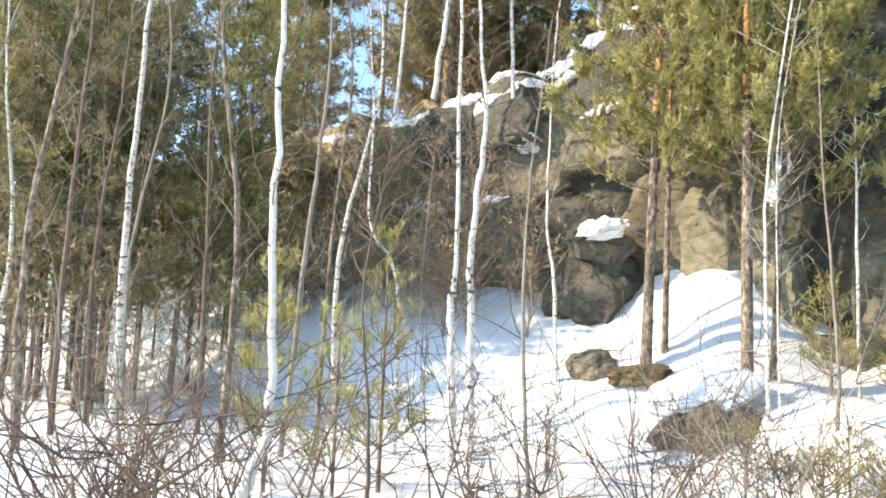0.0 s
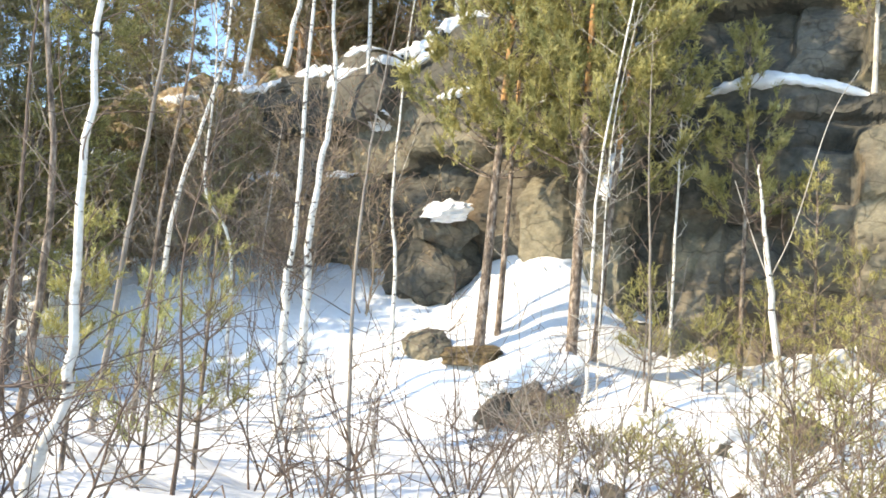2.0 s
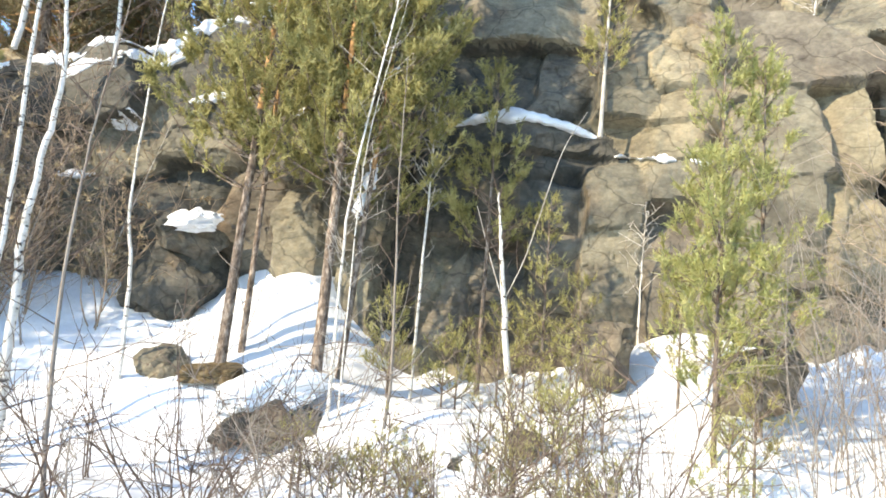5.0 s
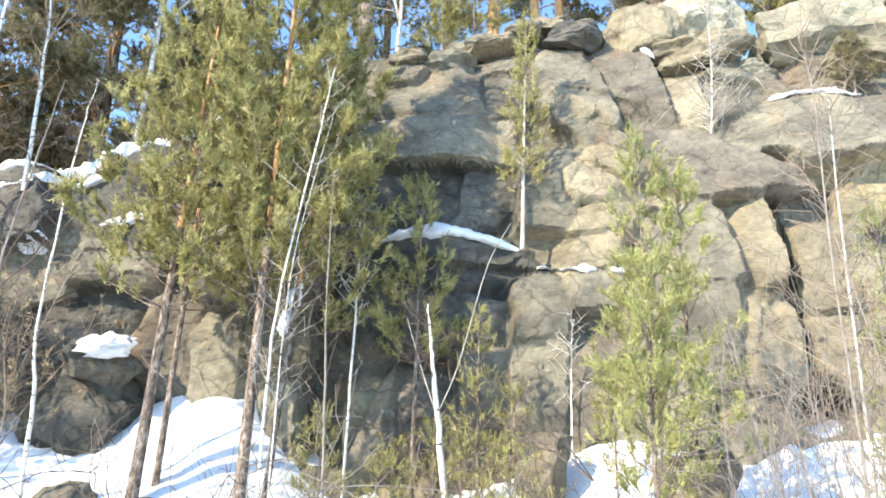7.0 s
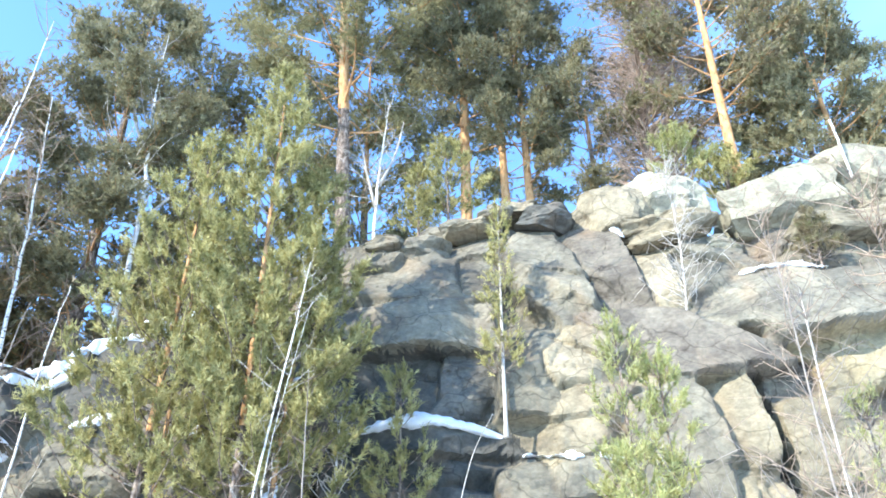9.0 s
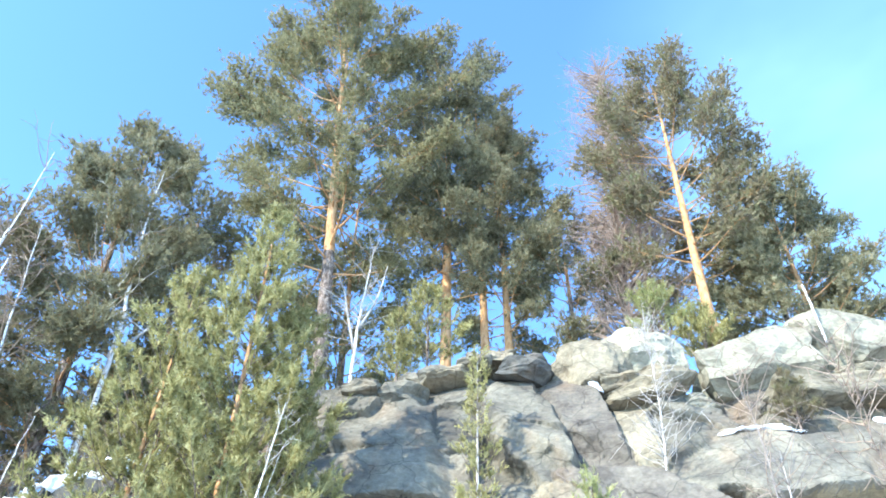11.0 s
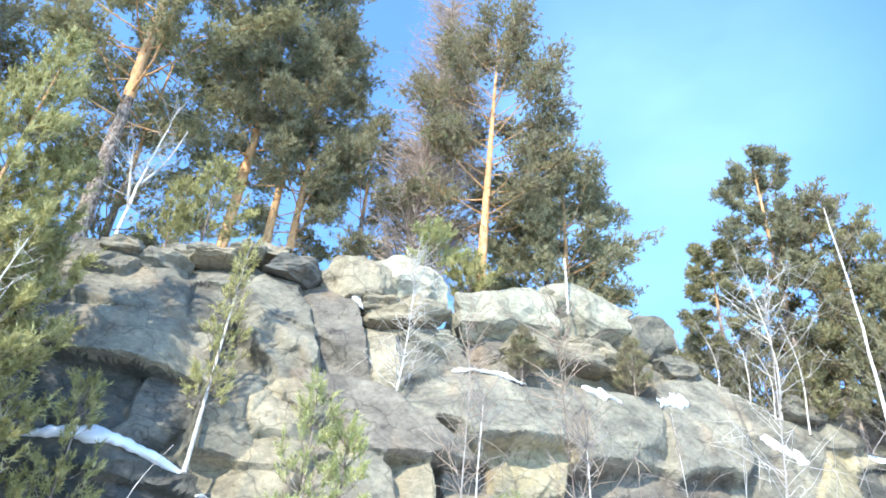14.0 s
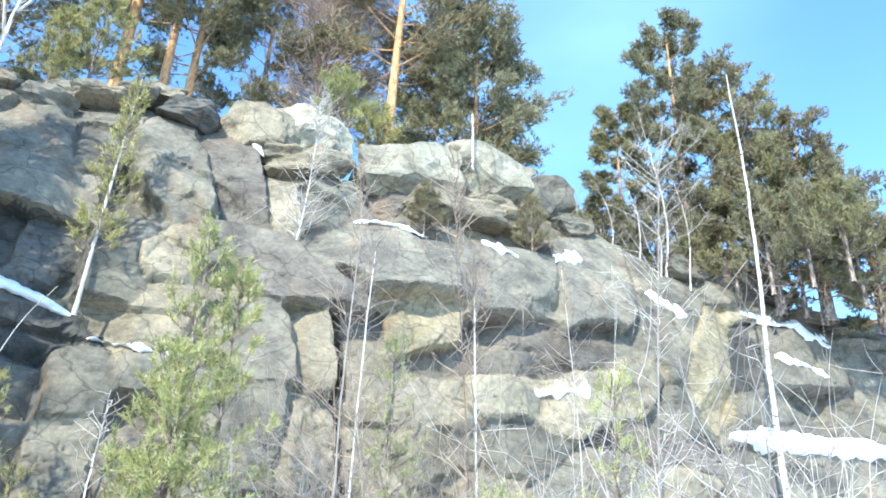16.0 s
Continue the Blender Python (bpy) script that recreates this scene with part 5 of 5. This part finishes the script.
birch([ground_at(11.1, 4.3), (11.1, 4.3, 3.2), (11.0, 4.5, 6.5), (10.9, 4.6, 8.6)], 0.02, 139, "thin reddish birch sapling", SAP, 54, bark=M_TWIG, reach=1.4, twig_mat=M_RED_TWIG, first=0.2, fat=1.6)
birch([ground_at(13.8, 3.4), (13.8, 3.4, 4.0), (13.7, 3.6, 7.6)], 0.02, 140, "slender pale sapling in the thicket", SAP, 44, bark=M_PALE_TWIG, reach=1.4, twig_mat=M_GREY_TWIG, first=0.2)
rs = np.random.default_rng(77)
for k in range(46):
    az, d = radians(rs.uniform(-94, -54)), rs.uniform(8.0, 13.5)
    x, y = -math.sin(az) * d, math.cos(az) * d
    if abs(x * INWARD.x + y * INWARD.y) < 15.3:
        shrub(ground_at(x, y), rs.uniform(2.6, 4.4), int(rs.integers(3, 6)), 0.25, 300 + k, (M_GREY_TWIG, M_PALE_TWIG, M_PALE_TWIG)[k % 3] if az < radians(-67) else (M_RED_TWIG, M_GREY_TWIG)[k % 2],
              "leafless grey-brown thicket shrub at the cliff foot", "thicket shrubs", 0.015 if az < radians(-67) else 0.010, 6)
for k in range(34):
    az, d = radians(rs.uniform(-46, 32)), rs.uniform(5.0, 11.0)
    x, y = -math.sin(az) * d, math.cos(az) * d
    tall = rs.uniform(1.1, 1.9) if d < 7 else rs.uniform(1.4, 2.8)
    shrub(ground_at(x, y), tall, int(rs.integers(2, 4)), 0.7, 400 + k, (M_TWIG, M_GREY_TWIG, M_TWIG)[k % 3], "thin dark leafless shrub in the snow", "shrubs in the snow", 0.012 if d < 7 else 0.013, 8, fork=0.8)
for k in range(20):
    az, d = radians(rs.uniform(-47, -16)), rs.uniform(6.5, 12.0)
    x, y = -math.sin(az) * d, math.cos(az) * d
    shrub(ground_at(x, y), rs.uniform(1.0, 2.4), int(rs.integers(2, 4)), 0.4, 460 + k, (M_TWIG, M_GREY_TWIG)[k % 2], "thin dark leafless shrub in the snow", "shrubs in the snow", 0.011, 8, fork=0.8)
for k, (x, y, h) in enumerate([(-1.75, 5.3, 1.8), (-2.35, 5.6, 1.9), (-1.3, 5.1, 1.4), (-2.9, 5.9, 2.1), (-0.2, 5.6, 1.2), (-2.7, 5.2, 1.7)]):
    shrub(ground_at(x, y), h, 4, 1.1, 450 + k, M_TWIG, "spreading dark leafless shrub in the snow", "shrubs in the snow", 0.020, 9, fork=0.9)
for k in range(18):
    s, q = (rs.uniform(-19.5, -11.2) if k % 3 else rs.uniform(-27, -9.6)), rs.uniform(13.6, 15.8)
    p = cliff_place(s, q, 0)
    shrub(ground_at(p.x, p.y), rs.uniform(1.6, 4.6), int(rs.integers(3, 6)), 0.40, 500 + k, (M_RED_TWIG, M_GREY_TWIG, M_RED_TWIG)[k % 3], "tall reddish-brown thicket with withered leaves", "tall thicket", 0.017, 8, leaves=3)
for k in range(26):
    p = cliff_place(rs.uniform(-20, -7.5), rs.uniform(17.6, 19.5), 0)
    shrub(up_top(p.x, p.y), rs.uniform(1.2, 2.8), int(rs.integers(4, 7)), 0.35, 620 + k, (M_RED_TWIG, M_GREY_TWIG)[k % 2], "low brown withered shrub on the snowy shoulder", "shrubs of the shoulder", 0.015, 6, leaves=2)
for k in range(9):
    p = cliff_place(rs.uniform(-25, -13.5), rs.uniform(11.8, 15.3), 0)
    pine(ground_at(p.x, p.y), rs.uniform(3.5, 8.0), 0.15, rs.uniform(0.8, 1.4), 0.04, 640 + k, ("brown", "brown", "young")[k % 3], "small thin pine in the brown thicket", "thicket pines", young=True, orange=1, whorls=11, per_branch=16, tuft=0.12, blade=0.032, blades=8, shoot=0.26, plume=2)
for k in range(16):
    p = cliff_place(rs.uniform(-18.5, -9.3), rs.uniform(13.2, 15.4), 0)
    g, h = ground_at(p.x, p.y), rs.uniform(5.5, 8.5)
    birch([g, (p.x + rs.normal(0, 0.15), p.y, h * 0.5), (p.x + rs.normal(0, 0.4), p.y, h)], rs.uniform(0.02, 0.032), 1000 + k, "thin birch sapling with reddish twigs in the thicket", "saplings of the thicket", 46, bark=(M_GREY_TWIG, M_PALE_TWIG, M_RED_TWIG)[k % 3], reach=1.5, twig_mat=M_RED_TWIG, first=0.15, fat=1.5)
for k, (x, y, h) in enumerate([(22.9, 3.9, 3.6), (23.5, 2.5, 4.2), (22.6, 4.7, 3.0), (23.0, 3.3, 2.6)]):
    b = up_top(x, y)
    birch([b, (x + 0.1, y - 0.1, b.z + h * 0.5), (x - 0.2, y + 0.3, b.z + h)], 0.03, 1030 + k, "pale leafless sapling on the cliff rim", "saplings of the rim", 40, bark=M_PALE_TWIG, reach=1.3, twig_mat=M_GREY_TWIG, first=0.1, fat=1.1)
# young pines and birches of the wood's edge
EDGE = "young pines of the wood's edge"
k = 0
while k < 8:
    az, d = radians(rs.uniform(14, 38)), rs.uniform(14.0, 22)
    x, y = -math.sin(az) * d, math.cos(az) * d
    if y > 19.5 or y < 16.0 or x > -8:
        continue
    k += 1
    pine(ground_at(x, y), rs.uniform(8.0, 10.5), rs.uniform(0.16, 0.3), rs.uniform(1.4, 2.0), rs.uniform(0.05, 0.09), 600 + k, ("young", "old", "brown")[k % 3], "slim young pine at the wood's edge", EDGE,
         lean=(rs.normal(0, 0.3), rs.normal(0, 0.3)), orange=1, whorls=13, per_branch=16, tuft=0.17, blade=0.036, blades=5)
for k in range(11):
    az, d = radians(rs.uniform(6, 36)), rs.uniform(10, 19)
    x, y = -math.sin(az) * d, math.cos(az) * d
    g = ground_at(x, y)
    birch([g, (x + rs.normal(0, 0.15), y, 3.0), (x + rs.normal(0, 0.3), y, 6.5), (x + rs.normal(0, 0.4), y, 10.0)], rs.uniform(0.035, 0.06), 650 + k, "thin patchy birch at the wood's edge", "birches of the wood's edge", 22, bark=(M_PINE_BARK, M_GREY_TWIG, M_TWIG, M_BIRCH_LOW)[k % 4], reach=1.6, twig_mat=M_GREY_TWIG)
WOOD = "dull pines of the wood beside the cliff"
k = 0
while k < 36:
    az, d = radians(rs.uniform(15, 41)), rs.uniform(15, 38)
    x, y = -math.sin(az) * d, math.cos(az) * d
    q = x * INWARD.x + y * INWARD.y
    if y < 16.8 or q > 14.8 or (az < radians(25) and d > 25) or (x > -9 and y < 18.5):
        continue
    k += 1
    pine(ground_at(x, y), 1.6 + 0.40 * d * rs.uniform(0.85, 1.2), rs.uniform(0.14, 0.38), rs.uniform(1.5, 2.3), rs.uniform(0.06, 0.10), 800 + k, ("young", "old", "brown", "young")[k % 4], "slim olive-green pine of the crowded wood", WOOD,
         lean=(rs.normal(0, 0.3), rs.normal(0, 0.3)), orange=1, whorls=13, per_branch=13, tuft=0.18, blade=0.036, blades=5, bark=(M_PINE_BARK, M_GREY_TWIG)[k % 2])
for k, (x, y, h) in enumerate([(-6.6, 19.5, 11.5), (-7.8, 20.8, 12.5), (-8.8, 18.9, 11.5), (-9.6, 21.5, 13.0), (-5.8, 21.0, 11.0), (-7.0, 23.0, 13.5), (-10.4, 19.6, 12.5)]):
    pine(ground_at(x, y), h, 0.16, 2.0, 0.09, 860 + k, ("young", "old")[k % 2], "slim olive-green pine of the crowded wood", WOOD,
         lean=(0.3 - 0.1 * k, 0.2), orange=1, whorls=15, per_branch=16, tuft=0.18, blade=0.036, blades=5, bark=(M_PINE_BARK, M_GREY_TWIG)[k % 2])
k = 0
while k < 14:
    az, d = radians(rs.uniform(14, 38)), rs.uniform(13.5, 26)
    x, y = -math.sin(az) * d, math.cos(az) * d
    if y < 12.2 or x * INWARD.x + y * INWARD.y > 15:
        continue
    k += 1
    shrub(ground_at(x, y), rs.uniform(2.0, 4.5), int(rs.integers(3, 6)), 0.2, 900 + k, (M_RED_TWIG, M_GREY_TWIG, M_RED_TWIG)[k % 3], "brown withered undergrowth among slim pines", "undergrowth of the wood", 0.014, 6, leaves=2)
for k in range(26):
    s, q = rs.uniform(-36, -9), rs.uniform(18.6, 27)
    p = cliff_place(s, q, 0)
    b = up_top(p.x, p.y)
    pine(b, rs.uniform(3.5, 6.0) if s > -22 else rs.uniform(7.5, 12), 0.10, rs.uniform(1.2, 1.9) if s > -22 else rs.uniform(1.8, 2.6), 0.10, 680 + k, ("brown", "old", "dark")[k % 3], "dull green pine on the wooded slope", "pines of the wooded slope", orange=0.7, whorls=12, per_branch=16, tuft=0.22, blade=0.050, blades=5)
for k in range(26):
    az, d = radians(rs.uniform(-44, -20)), rs.uniform(8.0, 12.0)
    x, y = -math.sin(az) * d, math.cos(az) * d
    pine(ground_at(x, y), d * rs.uniform(0.05, 0.11), 0.2, rs.uniform(0.2, 0.4), 0.012, 950 + k, ("young", "old")[k % 2], "sparse knee-high pine seedling in the snow", "pine seedlings in the snow", young=True, orange=1, whorls=3, per_branch=4, tuft=0.07, blade=0.010, blades=11, shoot=0.09)
for k in range(14):
    az, d = radians(rs.uniform(-40, -18)), rs.uniform(8.5, 13.0)
    x, y = -math.sin(az) * d, math.cos(az) * d
    w = rs.uniform(0.2, 0.5)
    lump = new("snow_hump", rock_mesh("snow_hump", np.random.default_rng(980 + k), (w, w * 0.8, w * 0.6), M_SNOW, 4, 3, 0.12, False))
    lump.matrix_basis = Matrix.Translation(on_ground(x, y) + Vector((0, 0, 0.08))) @ pose(0, 0, 0, 0, 0, 50 * k)
    tagged(lump, "snow hump over a buried stone", "snow", "snow humps")
    if k % 2:
        g = on_ground(x - 0.6 * w, y - 0.7 * w)
        b = new("stone", rock_mesh("stone", np.random.default_rng(995 + k), (w * 0.6, w * 0.5, w * 0.42), ROCK["wd"[k % 4 // 2]], 6, 3, 0.09))
        b.matrix_basis = Matrix.Translation(g + Vector((0, 0, 0.05))) @ pose(0, 0, 0, 10, 0, 70 * k)
        tagged(b, "brown stone poking out of a snow hump", "stone", "stones in the snow")
# low young pines
LOW = "low young pines in the snow"
for k, (x, y, h, w, tone) in enumerate([(5.95, 12.45, 1.5, 0.5, "young"), (8.55, 11.6, 3.6, 0.6, "young"), (8.3, 7.1, 1.3, 0.45, "pale"), (9.0, 7.3, 1.6, 0.5, "young"), (7.7, 9.6, 1.3, 0.5, "young"), (-0.87, 8.96, 2.9, 0.55, "young"),
                                        (-1.31, 8.4, 1.9, 0.6, "pale"), (-1.9, 7.77, 2.3, 0.35, "young"), (10.37, 5.19, 5.4, 0.8, "pale"), (11.05, 2.13, 4.8, 0.8, "pale"), (7.0, 9.0, 0.9, 0.4, "pale"), 
                                        (8.9, 11.0, 2.0, 0.6, "young"), (9.9, 9.6, 2.3, 0.7, "young"), (9.6, 3.2, 3.2, 0.8, "pale"), (6.3, 13.2, 1.9, 0.6, "young"), (7.4, 12.6, 1.6, 0.6, "young"), (7.9, 12.0, 1.8, 0.55, "young"), (6.9, 12.2, 1.2, 0.5, "young"), (8.4, 11.9, 1.5, 0.6, "young")]):
    pine(ground_at(x, y), h, 0.12, w, 0.008 + 0.005 * h, 700 + k, tone, "small yellow-green pine sapling in the snow", LOW, young=True, orange=1, whorls=max(int(h * 2.4), 4), per_branch=9 if h > 1.7 else 6, tuft=0.09, blade=0.012, shoot=0.14)
for k, (x, y, z, a, b) in enumerate([(5.72, 13.9, 4.55, 0.15, 0.30), (5.80, 13.88, 4.98, 0.14, 0.26), (5.88, 13.86, 5.3, 0.10, 0.17), (5.6, 13.92, 6.2, 0.09, 0.14)]):
    clump = new("snow_clump", rock_mesh("snow_clump", np.random.default_rng(90 + k), (a, a, b), M_SNOW, 5, 3, 0.2, False))
    clump.matrix_basis = Matrix.Translation((x, y, z)) @ pose(0, 0, 0, 0, 16, 20 + 40 * k)
    tagged(clump, "snow clump caught in pine branches", "snow", "snow clumps in branches")
